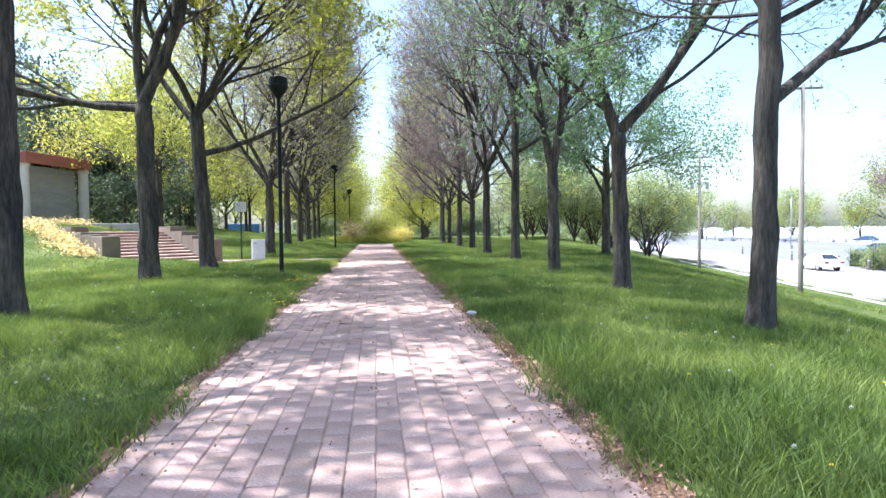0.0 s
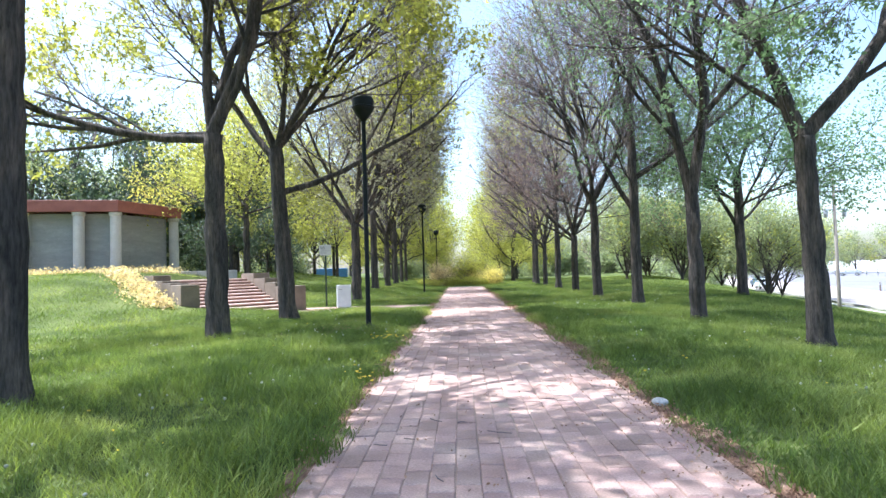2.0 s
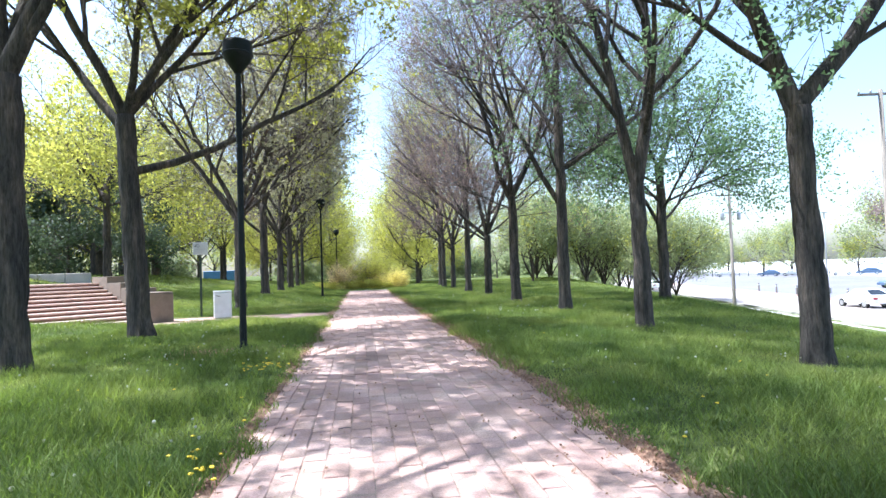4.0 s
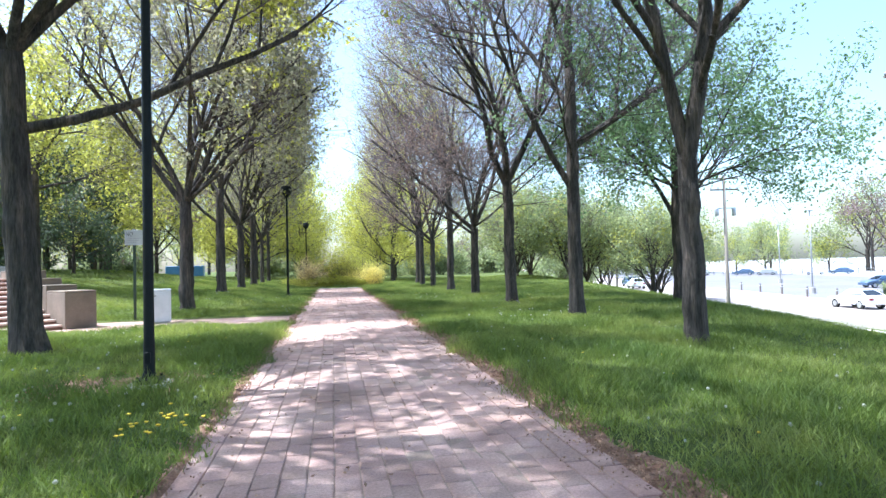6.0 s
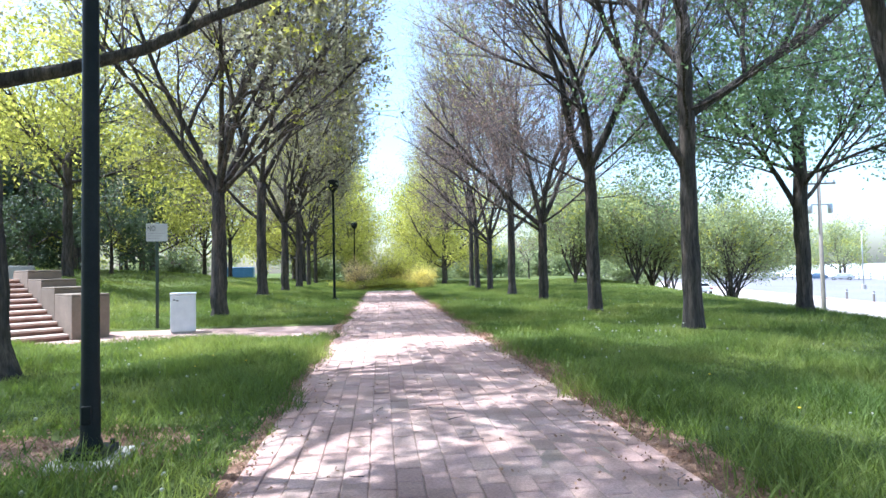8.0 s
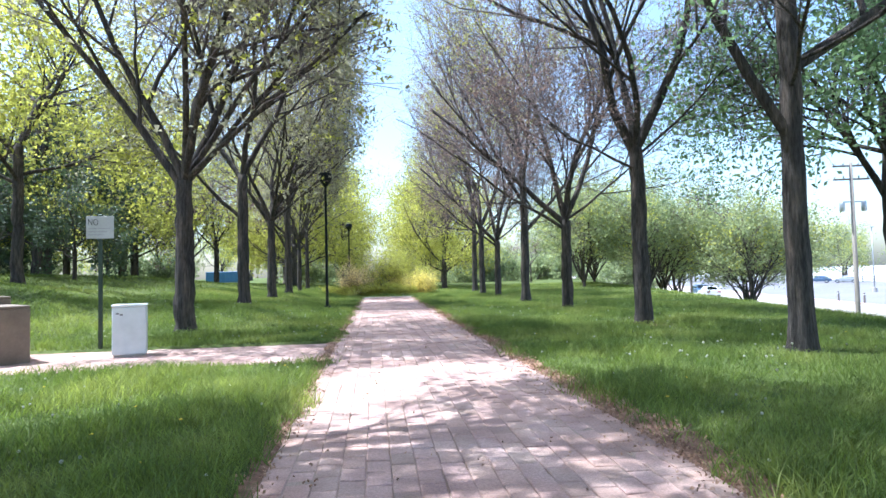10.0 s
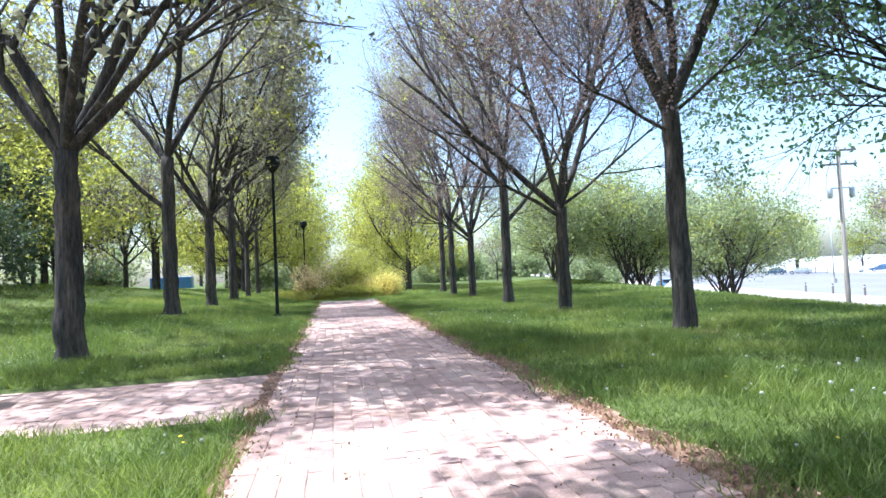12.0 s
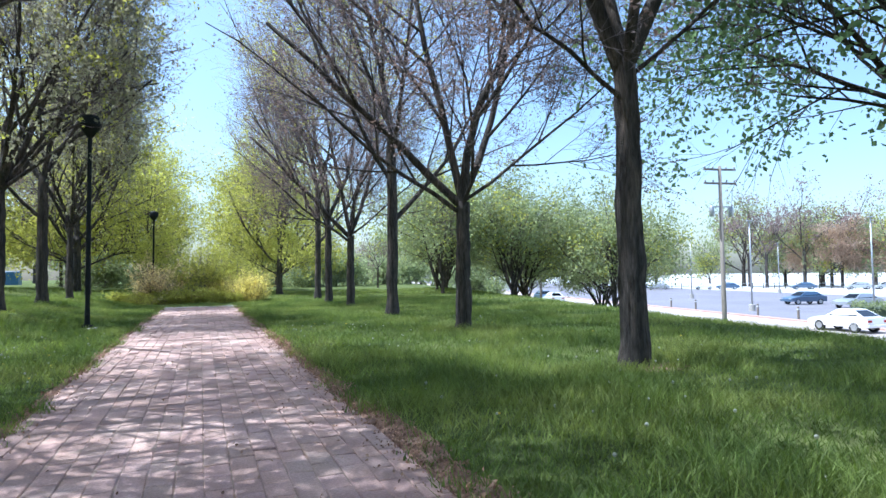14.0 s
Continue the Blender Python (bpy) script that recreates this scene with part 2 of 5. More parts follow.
# ---- the lie of the land ----
PATH_L, PATH_R, PATH_END = -1.5, 1.3, 48.6
CROSS_Y0, CROSS_Y1, CROSS_X = 23.5, 26.2, -8.4
ROAD_SLOPE, ROAD_NEAR, ROAD_FAR, LOW = 0.25, 18.8, 28.0, -2.55


def height(x, y):
    x, y = np.asarray(x, float), np.asarray(y, float)
    u = x - ROAD_SLOPE * y
    right = LOW * smooth01((u - 2.3) / 16.0) - 0.2 * smooth01((x - 2.0) / 3.5) * (1 - smooth01((y - 16) / 10)) * (u < 12)
    far = smooth01((y - 16) / 9)
    left = 1.55 * smooth01((-x - 6.3) / 8.5) * far * (1 - 0.6 * smooth01((y - 45) / 30)) + 0.38 * smooth01((y - 26.5) / 6) * smooth01((-x - 2.2) / 3.0) * (1 - smooth01((-x - 9.0) / 4.0))
    lumps = 0.035 * np.sin(x * 0.9 + 0.4 * y) * np.sin(y * 0.55 + 1.0) * smooth01((np.abs(x) - 2.0) / 2.0) * (u < 14)
    flat_cross = smooth01((y - CROSS_Y0 + 0.5) / 0.6) * smooth01((CROSS_Y1 + 0.5 - y) / 0.6) * smooth01((x + 9.5) / 1.5)
    lift = 0.03 * smooth01((np.maximum(x - PATH_R, PATH_L - x)) / 0.35)
    z = right + (left + lumps) * (1 - flat_cross * (x < -1)) + lift
    lx = (x + 8.12) * 0.731 + (y - 23.49) * 0.682
    ly = -(x + 8.12) * 0.682 + (y - 23.49) * 0.731
    flight = np.clip(ly / 0.36, 0, 10) * 0.115 - 0.22
    return np.where((np.abs(lx) < 1.9) & (ly > -0.4) & (ly < 8.2), np.minimum(z, flight), z)


def ground_z(x, y):
    return float(height(x, y))


def grid_mesh(name, xs, ys, zfun, material):
    X, Y = np.meshgrid(xs, ys)
    Z = zfun(X, Y)
    nx, ny = len(xs), len(ys)
    verts = np.stack([X, Y, Z], -1).reshape(-1, 3)
    faces = []
    for j in range(ny - 1):
        for i in range(nx - 1):
            a = j * nx + i
            faces.append((a, a + 1, a + nx + 1, a + nx))
    return lists_mesh(name, verts.tolist(), faces, material, True)


def steps_between(*spans):
    out = []
    for a, b, s in spans:
        out += list(np.arange(a, b - 1e-6, s))
    return np.array(out + [spans[-1][1]])


def ground_height(X, Y):
    inside = (X > PATH_L - 0.02) & (X < PATH_R + 0.02) & (Y < PATH_END)
    cross = (Y > CROSS_Y0) & (Y < CROSS_Y1) & (X > CROSS_X) & (X <= PATH_L)
    return height(X, Y) - 0.12 * (inside | cross) - 0.15 * (X - ROAD_SLOPE * Y > ROAD_NEAR - 0.1)


gx = steps_between((-900, -100, 100), (-100, -30, 5), (-30, -15, 1), (-15, -10, 0.4), (-10, -1.6, 0.3), (-1.6, -1.4, 0.1), (-1.4, 1.2, 0.65), (1.2, 1.4, 0.1), (1.4, 12, 0.4), (12, 40, 1), (40, 120, 5), (120, 900, 100))
gy = steps_between((-900, -100, 100), (-100, -10, 6), (-10, 23, 0.5), (23, 31, 0.25), (31, 60, 0.5), (60, 120, 3), (120, 900, 60))
tagged(new("ground", grid_mesh("ground", gx, gy, ground_height, M_TURF)), "lawn of uncut green grass sloping to the road", "lawn", kind="structure")


# ---- trees ----
def tube(V, F, pts, rads, n):
    """A tapered tube through pts, appended to V and F; of two points alone, a pointed twig."""
    base = len(V)
    d = (pts[1] - pts[0]).normalized()
    side = d.orthogonal().normalized()
    if len(pts) == 2:
        up = d.cross(side)
        V.extend(pts[0] + (side * math.cos(a) + up * math.sin(a)) * rads[0] for a in (0.0, 2.1, 4.2))
        V.append(pts[1])
        F.extend(((base, base + 1, base + 3), (base + 1, base + 2, base + 3), (base + 2, base, base + 3)))
        return
    for i, (p, r) in enumerate(zip(pts, rads)):
        if i:
            d = (pts[min(i + 1, len(pts) - 1)] - pts[i - 1]).normalized()
            side = (side - d * side.dot(d)).normalized()
        up = d.cross(side)
        for k in range(n):
            a = 2 * math.pi * k / n
            q = r * (1 + 0.13 * noise.noise(Vector((3.1 * math.cos(a), 3.1 * math.sin(a), p.z * 1.3)) + pts[0])) if n > 12 else r
            V.append(p + (side * math.cos(a) + up * math.sin(a)) * q)
    for i in range(len(pts) - 1):
        for k in range(n):
            a, b = base + i * n + k, base + i * n + (k + 1) % n
            F.append((a, b, b + n, a + n))
    F.append(tuple(base + (len(pts) - 1) * n + k for k in range(n)))


def turned(rng, d, angle):
    """d bent by angle in a random sideways direction."""
    s = d.orthogonal().normalized()
    s.rotate(Matrix.Rotation(rng.uniform(0, 2 * math.pi), 3, d))
    return (d * math.cos(angle) + s * math.sin(angle)).normalized()


def grow(rng, out, p, d, length, r, level, last, lift, spread, kids, low=-1.0, wide=99.0, near=-99.0, far=99.0):
    """One branch and all that it bears. out: (wood tubes, twig tubes, leaf places)."""
    n = (5, 4, 3, 1, 1, 1)[min(level, 5)]
    pts, rads = [p.copy()], [r]
    tip = r * (0.42 if level < 2 else 0.5)
    for i in range(n):
        d = (d + Vector((rng.gauss(0, 0.11), rng.gauss(0, 0.11), rng.gauss(0, 0.08) + lift))).normalized()
        p = p + d * (length / n)
        pts.append(p.copy())
        rads.append(r + (tip - r) * (i + 1) / n)
    if level and (p.z < low or abs(p.x) > wide * rng.uniform(0.8, 1.14) or not near * rng.uniform(0.85, 1.15) < p.y < far * rng.uniform(0.85, 1.15)):
        return
    out[0 if level <= 1 else 1].append((pts, rads, (9, 6, 4, 3, 3, 3)[min(level, 5)]))
    if level >= last:
        out[2].append((pts[0].lerp(pts[-1], 0.6), pts[-1], d))
        return
    count = kids[min(level, len(kids) - 1)]
    for k in range(count):
        f = 0.28 + 0.72 * (k + rng.random() * 0.8) / count
        f = min(f, 0.999)
        seg = min(int(f * n), n - 1)
        q = pts[seg].lerp(pts[seg + 1], f * n - seg)
        rr = rads[seg] * 0.66 * rng.uniform(0.7, 1.0)
        axis = (pts[seg + 1] - pts[seg]).normalized()
        dd = turned(rng, axis, radians(rng.uniform(*spread)))
        if k == count - 1:
            dd, rr = turned(rng, axis, radians(12)), rads[-1]
        grow(rng, out, q, dd, length * rng.uniform(0.48, 0.68), max(rr, 0.0052), level + 1, last, lift * 0.8, spread, kids, low, wide, near, far)


def leaf_mesh(rng, places, per, size, scatter, name, material, corners=4):
    n = len(places) * per
    nr = np.random.RandomState(rng.randrange(1 << 30))
    c = np.repeat(np.array([list(a) for a, b, d in places]), per, 0)
    e = np.repeat(np.array([list(b) for a, b, d in places]), per, 0)
    c = c + (e - c) * nr.rand(n, 1) * 1.2 + nr.normal(0, scatter, (n, 3))
    ax = nr.normal(0, 1, (n, 3)) + [0, 0, -0.3]
    ax /= np.linalg.norm(ax, axis=1)[:, None]
    b = np.cross(ax, nr.normal(0, 1, (n, 3)))
    b /= np.linalg.norm(b, axis=1)[:, None] + 1e-9
    s = size * nr.uniform(0.6, 1.35, (n, 1))
    if corners == 3:
        v = np.stack([c + b * s * 0.3, c + ax * s, c - b * s * 0.4], 1).reshape(-1, 3)
    else:
        v = np.stack([c, c + ax * s * 0.5 + b * s * 0.32, c + ax * s, c + ax * s * 0.45 - b * s * 0.32], 1).reshape(-1, 3)
    me = bpy.data.meshes.new(name)
    me.vertices.add(corners * n)
    me.vertices.foreach_set("co", v.ravel())
    me.loops.add(corners * n)
    me.loops.foreach_set("vertex_index", np.arange(corners * n))
    me.polygons.add(n)
    me.polygons.foreach_set("loop_start", np.arange(n) * corners)
    me.update(calc_edges=True)
    me.materials.append(material)
    return me


def build_tree(name, label, seed, trunk, trunk_r, limbs, leaf, per, size, kids=(6, 6, 6, 5), last=4, lift=0.05, spread=(24, 55), lean=(0, 0), scatter=0.05, leaf2=None, share2=0.0, category="tree", group="", bare_below=0.0, reach=1.0, corners=4, low=-1.0, wide=99.0, clump=-9.0, near=-99.0, far=99.0, gaps=0.8, high2=False):
    """trunk: height of the trunk's top; limbs: (height, heading, elevation, length, radius)."""
    rng = random.Random(seed)
    out = ([], [], [])
    n = 16
    pts, rads = [], []
    for i in range(n + 1):
        f = i / n
        pts.append(Vector((lean[0] * f + rng.gauss(0, 0.012), lean[1] * f + rng.gauss(0, 0.012), -0.25 + (trunk + 0.25) * f)))
        flare = 1 + 0.55 * max(0, 1 - f * 7) ** 1.5
        rads.append(trunk_r * flare * (1 - 0.22 * f) * rng.uniform(0.96, 1.05))
    out[0].append((pts, rads, 20))
    mains = []
    for h, az, el, length, r in limbs:
        f = min(1.0, (h + 0.25) / (trunk + 0.25))
        p = Vector((lean[0] * f, lean[1] * f, min(h, trunk)))
        if h > trunk + 0.05:
            # it springs from the main limb that leans its way
            best = max(mains, key=lambda q: math.cos(radians(az) - math.atan2(q[-1].y - q[0].y, q[-1].x - q[0].x)))
            for u, v in zip(best, best[1:]):
                if u.z <= h <= v.z:
                    p = u.lerp(v, (h - u.z) / (v.z - u.z))
        d = Vector((math.cos(radians(az)) * math.cos(radians(el)), math.sin(radians(az)) * math.cos(radians(el)), math.sin(radians(el))))
        mark = len(out[0])
        grow(rng, out, p - d * r * 0.6, d, length * reach, r, 0, last, lift, spread, kids, low, wide, near, far)
        mains.append(out[0][mark][0])
    tree = thing(name, Matrix(), label, category, group)
    for pname, tubes, material in (("trunk", out[0], M_BARK), ("branching", out[1], M_TWIG)):
        V, F = [], []
        for pts, rads, sides in tubes:
            tube(V, F, pts, rads, sides)
        ob = new(pname, lists_mesh(pname, V, F, material, True))
        ob.parent = tree
        if pname == "branching":
            ob["kind"] = "stuff"
    # leaves come in clumps about a metre across, with gaps between them
    places = [q for q in out[2] if q[1].z > bare_below and noise.noise(q[1] * gaps + Vector((seed * 3.7, 0, 0))) > clump]
    if leaf2 and share2:
        rng.shuffle(places)
        cut = int(len(places) * share2)
        if high2:
            # the second kind of leaf opens towards the top of the crown
            places.sort(key=lambda q: -q[1].z - rng.uniform(0, 4.0))
        ob = new("crown", leaf_mesh(rng, places[:cut], per, size, scatter, "crown", leaf2, corners))
        ob.parent = tree
        places = places[cut:]
    if per:
        ob = new("crown", leaf_mesh(rng, places, per, size, scatter, "crown", leaf, corners))
        ob.parent = tree
    return tree


def stand(tree, x, y, turn=0.0, scale=1.0, sink=0.0):
    tree.matrix_basis = pose(x, y, ground_z(x, y) - sink, 0, 0, turn) @ Matrix.Scale(scale, 4)
    return tree


def again(tree, x, y, turn, scale=1.0):
    ob = copy_thing(tree, pose(x, y, ground_z(x, y), 0, 0, turn))
    ob.scale = (scale, scale, scale * 1.0)
    return ob

LOCUST_R = "grey-barked honey locust"
LOCUST_L = "yellow-green honey locust"
ROW_R, ROW_L = "trees along the road side of the path", "trees along the pavilion side of the path"
# right-hand row, nearest first
stand(build_tree("tree", LOCUST_R + " with sparse blue-green leaves", 11, 5.2, 0.185, [(3.3, 5, 42, 5.0, 0.10), (4.6, 100, 50, 4.6, 0.10), (5.1, 200, 62, 4.6, 0.11), (5.1, 40, 74, 5.0, 0.12), (4.4, 330, 20, 3.4, 0.05), (4.6, 118, 12, 3.2, 0.03), (4.9, 92, 8, 3.2, 0.03)],
                 M_LEAF_B, 14, 0.072, corners=3, kids=(6, 6, 5, 5), reach=1.1, low=2.6, wide=6.0, lift=0.075, clump=-0.1, gaps=0.9, group=ROW_R, lean=(0.1, 0.0)), 5.6, 7.95)
stand(build_tree("tree", LOCUST_R + " forking into two stems", 12, 3.7, 0.205, [(3.6, 178, 80, 5.2, 0.14), (3.7, 0, 46, 5.6, 0.14), (5.0, 95, 50, 4.0, 0.07), (4.2, 170, 40, 3.4, 0.06), (4.5, 345, 20, 4.0, 0.05)],
                 M_LEAF_B, 3, 0.075, corners=3, kids=(6, 6, 5, 5), reach=1.15, low=2.6, wide=6.0, lift=0.075, clump=-0.1, gaps=0.9, group=ROW_R, lean=(-0.14, 0.0)), 5.85, 13.35)
stand(build_tree("tree", LOCUST_R + " forking into two heavy stems", 13, 3.25, 0.20, [(3.15, 165, 82, 5.6, 0.13), (3.2, 15, 77, 5.8, 0.15), (4.2, 250, 42, 4.4, 0.07), (4.6, 175, 45, 3.6, 0.06), (5.0, 350, 35, 4.6, 0.075)],
                 M_LEAF_B, 3, 0.07, corners=3, kids=(6, 6, 6, 5), reach=1.15, low=2.6, wide=5.6, lift=0.075, clump=-0.08, gaps=0.9, group=ROW_R, lean=(-0.05, 0.0)), 5.6, 18.0)
stand(build_tree("tree", LOCUST_R + " with one straight leader", 14, 6.2, 0.175, [(3.1, 178, 46, 4.8, 0.09), (4.2, 0, 24, 4.8, 0.10), (5.2, 120, 55, 4.4, 0.08), (6.1, 30, 78, 4.8, 0.11), (6.1, 200, 62, 4.6, 0.08), (3.9, 245, 14, 2.6, 0.035), (4.3, 300, 8, 2.4, 0.035)],
                 M_LEAF_B, 3, 0.07, corners=3, kids=(6, 6, 6, 5), reach=1.15, low=2.6, wide=5.2, lift=0.075, clump=-0.08, gaps=0.9, group=ROW_R), 5.5, 22.75)
tree_r5 = stand(build_tree("tree", LOCUST_R + " forking above head height", 15, 4.0, 0.19, [(3.8, 185, 68, 5.6, 0.115), (4.0, 10, 70, 5.2, 0.12), (4.0, 80, 76, 5.0, 0.10), (3.9, 270, 60, 4.6, 0.08), (3.5, 195, 22, 2.8, 0.035), (3.8, 340, 30, 2.6, 0.035)],
                 M_BUD, 9, 0.05, corners=3, leaf2=M_LEAF_Y, share2=0.3, high2=True, kids=(6, 7, 6, 5), reach=1.15, low=2.6, wide=5.4, lift=0.07, clump=-0.06, group=ROW_R, lean=(-0.03, 0)), 5.22, 27.3)
tree_r6 = stand(build_tree("tree", LOCUST_R + " with a fan of four stems", 16, 2.9, 0.19, [(2.8, 170, 46, 5.2, 0.10), (2.9, 140, 72, 5.4, 0.10), (2.9, 30, 74, 5.4, 0.11), (2.9, 5, 54, 5.2, 0.10), (2.6, 175, 30, 3.8, 0.06), (2.8, 275, 34, 3.4, 0.045), (2.9, 330, 30, 3.6, 0.045)],
                 M_BUD, 9, 0.05, corners=3, leaf2=M_LEAF_Y, share2=0.5, high2=True, kids=(6, 7, 6, 5), reach=1.15, low=2.6, wide=5.4, lift=0.07, clump=-0.06, group=ROW_R), 5.5, 33.3)
tree_r7 = stand(build_tree("tree", LOCUST_R + " with a long side limb", 17, 6.0, 0.18, [(2.9, 0, 40, 4.6, 0.085), (4.2, 165, 52, 4.8, 0.08), (5.2, 270, 55, 4.4, 0.08), (5.9, 90, 75, 4.8, 0.10), (5.9, 190, 64, 4.8, 0.08)],
                 M_BUD, 9, 0.05, corners=3, leaf2=M_LEAF_Y, share2=0.55, high2=True, reach=1.15, low=2.6, wide=5.4, lift=0.07, clump=-0.06, group=ROW_R), 5.55, 38.8)
for (x, y), src, turn, s in (((5.6, 44.6), tree_r6, 5, 1.0), ((5.6, 49.0), tree_r5, 10, 1.0), ((6.1, 54.5), tree_r7, 10, 1.05)):
    again(src, x, y, turn, s).scale.x *= 0.9

# left-hand row
stand(build_tree("tree", LOCUST_L + " close to the path", 21, 5.0, 0.21, [(4.0, 180, 35, 4.6, 0.09), (4.9, 20, 60, 4.8, 0.10), (4.9, 240, 62, 4.8, 0.11), (4.6, 110, 58, 4.6, 0.09), (5.0, 350, 50, 5.4, 0.09), (4.8, 40, 48, 5.0, 0.08)],
                 M_LEAF_Y, 10, 0.11, corners=3, kids=(6, 6, 6, 5), reach=1.15, low=3.7, wide=6.6, lift=0.075, clump=0.04, gaps=0.9, group=ROW_L), -5.15, 8.8)
tree_l2 = stand(build_tree("tree", LOCUST_L + " with a crooked low limb", 22, 4.3, 0.235, [(4.2, 180, 3, 4.8, 0.10), (4.2, 150, 74, 5.0, 0.12), (4.3, 20, 66, 5.0, 0.15), (4.3, 90, 76, 4.4, 0.12), (5.8, 176, -4, 4.6, 0.07), (4.3, 345, 50, 5.2, 0.09)],
                 M_LEAF_Y, 10, 0.112, corners=3, kids=(6, 6, 6, 5), reach=1.15, low=3.7, wide=6.6, lift=0.075, clump=0.02, gaps=0.9, group=ROW_L, lean=(-0.05, 0)), -5.5, 14.95)
stand(build_tree("tree", LOCUST_L + " with a limb arching over the path", 23, 5.0, 0.245, [(3.7, 0, 14, 4.6, 0.10), (4.6, 165, 50, 4.8, 0.11), (5.0, 40, 64, 4.6, 0.12), (5.0, 185, 74, 4.6, 0.12), (4.9, 8, 46, 4.6, 0.09), (4.9, 300, 55, 4.2, 0.09), (5.0, 335, 48, 5.2, 0.09)],
                 M_LEAF_Y, 10, 0.112, corners=3, kids=(6, 6, 6, 5), reach=1.15, low=3.7, wide=6.6, near=-4.2, far=3.6, lift=0.075, clump=0.02, gaps=0.9, group=ROW_L, lean=(-0.30, 0)), -5.42, 19.7)
tree_l4 = stand(build_tree("tree", "grey-twigged honey locust fanning into several stems", 24, 3.4, 0.22, [(3.2, 178, 44, 5.2, 0.10), (3.4, 160, 64, 5.2, 0.10), (3.4, 80, 76, 4.7, 0.11), (3.4, 0, 60, 5.0, 0.11), (3.3, 10, 48, 4.8, 0.07), (3.4, 305, 45, 4.6, 0.09), (3.4, 350, 52, 5.0, 0.08), (3.4, 290, 50, 5.0, 0.08), (3.4, 330, 30, 4.8, 0.065)],
                 M_GREYBUD, 6, 0.11, corners=3, leaf2=M_LEAF_Y, share2=0.2, reach=1.18, kids=(6, 7, 6, 4), low=2.8, wide=4.7, near=-4.4, lift=0.06, clump=-0.4, group=ROW_L), -5.0, 28.45)
tree_l5 = stand(build_tree("tree", "grey-twigged honey locust with few yellow-green leaves", 25, 4.4, 0.20, [(2.9, 182, 40, 4.0, 0.07), (4.2, 150, 60, 4.8, 0.09), (4.4, 20, 60, 5.2, 0.10), (4.4, 280, 70, 5.0, 0.10)],
                 M_GREYBUD, 4, 0.10, corners=3, leaf2=M_LEAF_Y, share2=0.15, reach=1.15, low=2.4, wide=5.6, lift=0.06, clump=-0.1, group=ROW_L), -5.2, 35.3)
for (x, y), src, turn, s in (((-5.1, 40.2), tree_l4, 8, 0.95), ((-5.1, 45.0), tree_l5, 10, 1.0), ((-5.2, 50.2), tree_l4, 0, 0.9), ((-5.3, 55.2), tree_l5, 0, 0.95)):
    again(src, x, y, turn, s).scale.x *= 0.9 if y < 48 else 0.7

# unseen tree added before the row, to throw shade on the nearest paving
again(tree_l2, -5.3, 4.4, -8, 0.95)

# maple on the slope
maple = stand(build_tree("tree", "young maple with fresh blue-green leaves on the slope", 31, 5.0, 0.20, [(2.5, 165, 48, 3.2, 0.085), (2.9, 20, 34, 3.2, 0.06), (3.3, 262, 26, 3.2, 0.055), (3.6, 210, 28, 3.1, 0.055), (3.6, 320, 24, 3.2, 0.05), (3.8, 120, 34, 3.2, 0.055), (4.3, 182, 34, 3.0, 0.06), (4.9, 0, 72, 3.6, 0.08), (4.9, 190, 62, 3.4, 0.07)],
                          M_LEAF_B, 18, 0.11, kids=(8, 6, 4), last=3, lift=0.0, reach=1.1, scatter=0.17, bare_below=3.2), 10.75, 26.45)

# leafy trees closing the far end, both sides of the path
leafy = stand(build_tree("tree", "leafy yellow-green tree at the end of the path", 41, 3.0, 0.22, [(1.2, 60, 20, 3.4, 0.06), (1.3, 170, 20, 3.4, 0.06), (1.2, 290, 18, 3.4, 0.06), (2.0, 180, 35, 4.6, 0.09), (2.2, 0, 35, 4.6, 0.09), (2.8, 90, 45, 4.8, 0.10), (2.8, 270, 45, 4.8, 0.10), (3.0, 200, 72, 5.6, 0.12), (3.0, 30, 76, 6.0, 0.12)],
                          M_LEAF_Y, 20, 0.15, corners=3, kids=(6, 5, 3), last=3, scatter=0.3), 5.0, 63.0, 0, 1.0)
for x, y, turn, s in ((-7.6, 66, 60, 1.2), (6.4, 75, 150, 1.15), (-9.6, 75, 200, 1.5), (-10.2, 86, 100, 1.6), (8.6, 95, 240, 1.4), (-10.2, 99, 300, 1.7), (-11, 108, 20, 1.3), (-17.2, 45.5, 30, 1.15), (-17.5, 58, 220, 1.25)):
    again(leafy, x, y, turn, s)

for x, y, turn, s in ((-3.7, 70, 0, 0.95), (3.9, 68, 180, 1.05), (-3.6, 84, 0, 1.15), (3.9, 82, 180, 1.2)):
    again(leafy, x, y, turn, s).scale.x *= 0.55

# bright tree beside the pavilion, its crown clear of the ground
stand(build_tree("tree", "bright yellow-green tree beside the pavilion", 44, 4.2, 0.17, [(3.0, 185, 24, 3.4, 0.06), (3.1, 290, 22, 3.4, 0.06), (3.3, 40, 26, 3.2, 0.06), (3.6, 130, 35, 3.4, 0.07), (3.9, 240, 45, 3.8, 0.07), (4.1, 330, 50, 3.6, 0.07), (4.2, 60, 76, 4.4, 0.09)],
                 M_LEAF_Y, 20, 0.13, corners=3, kids=(6, 5, 4), last=3, lift=0.02, scatter=0.28, low=2.5, bare_below=2.7), -12.4, 35.4, 0, 1.08)

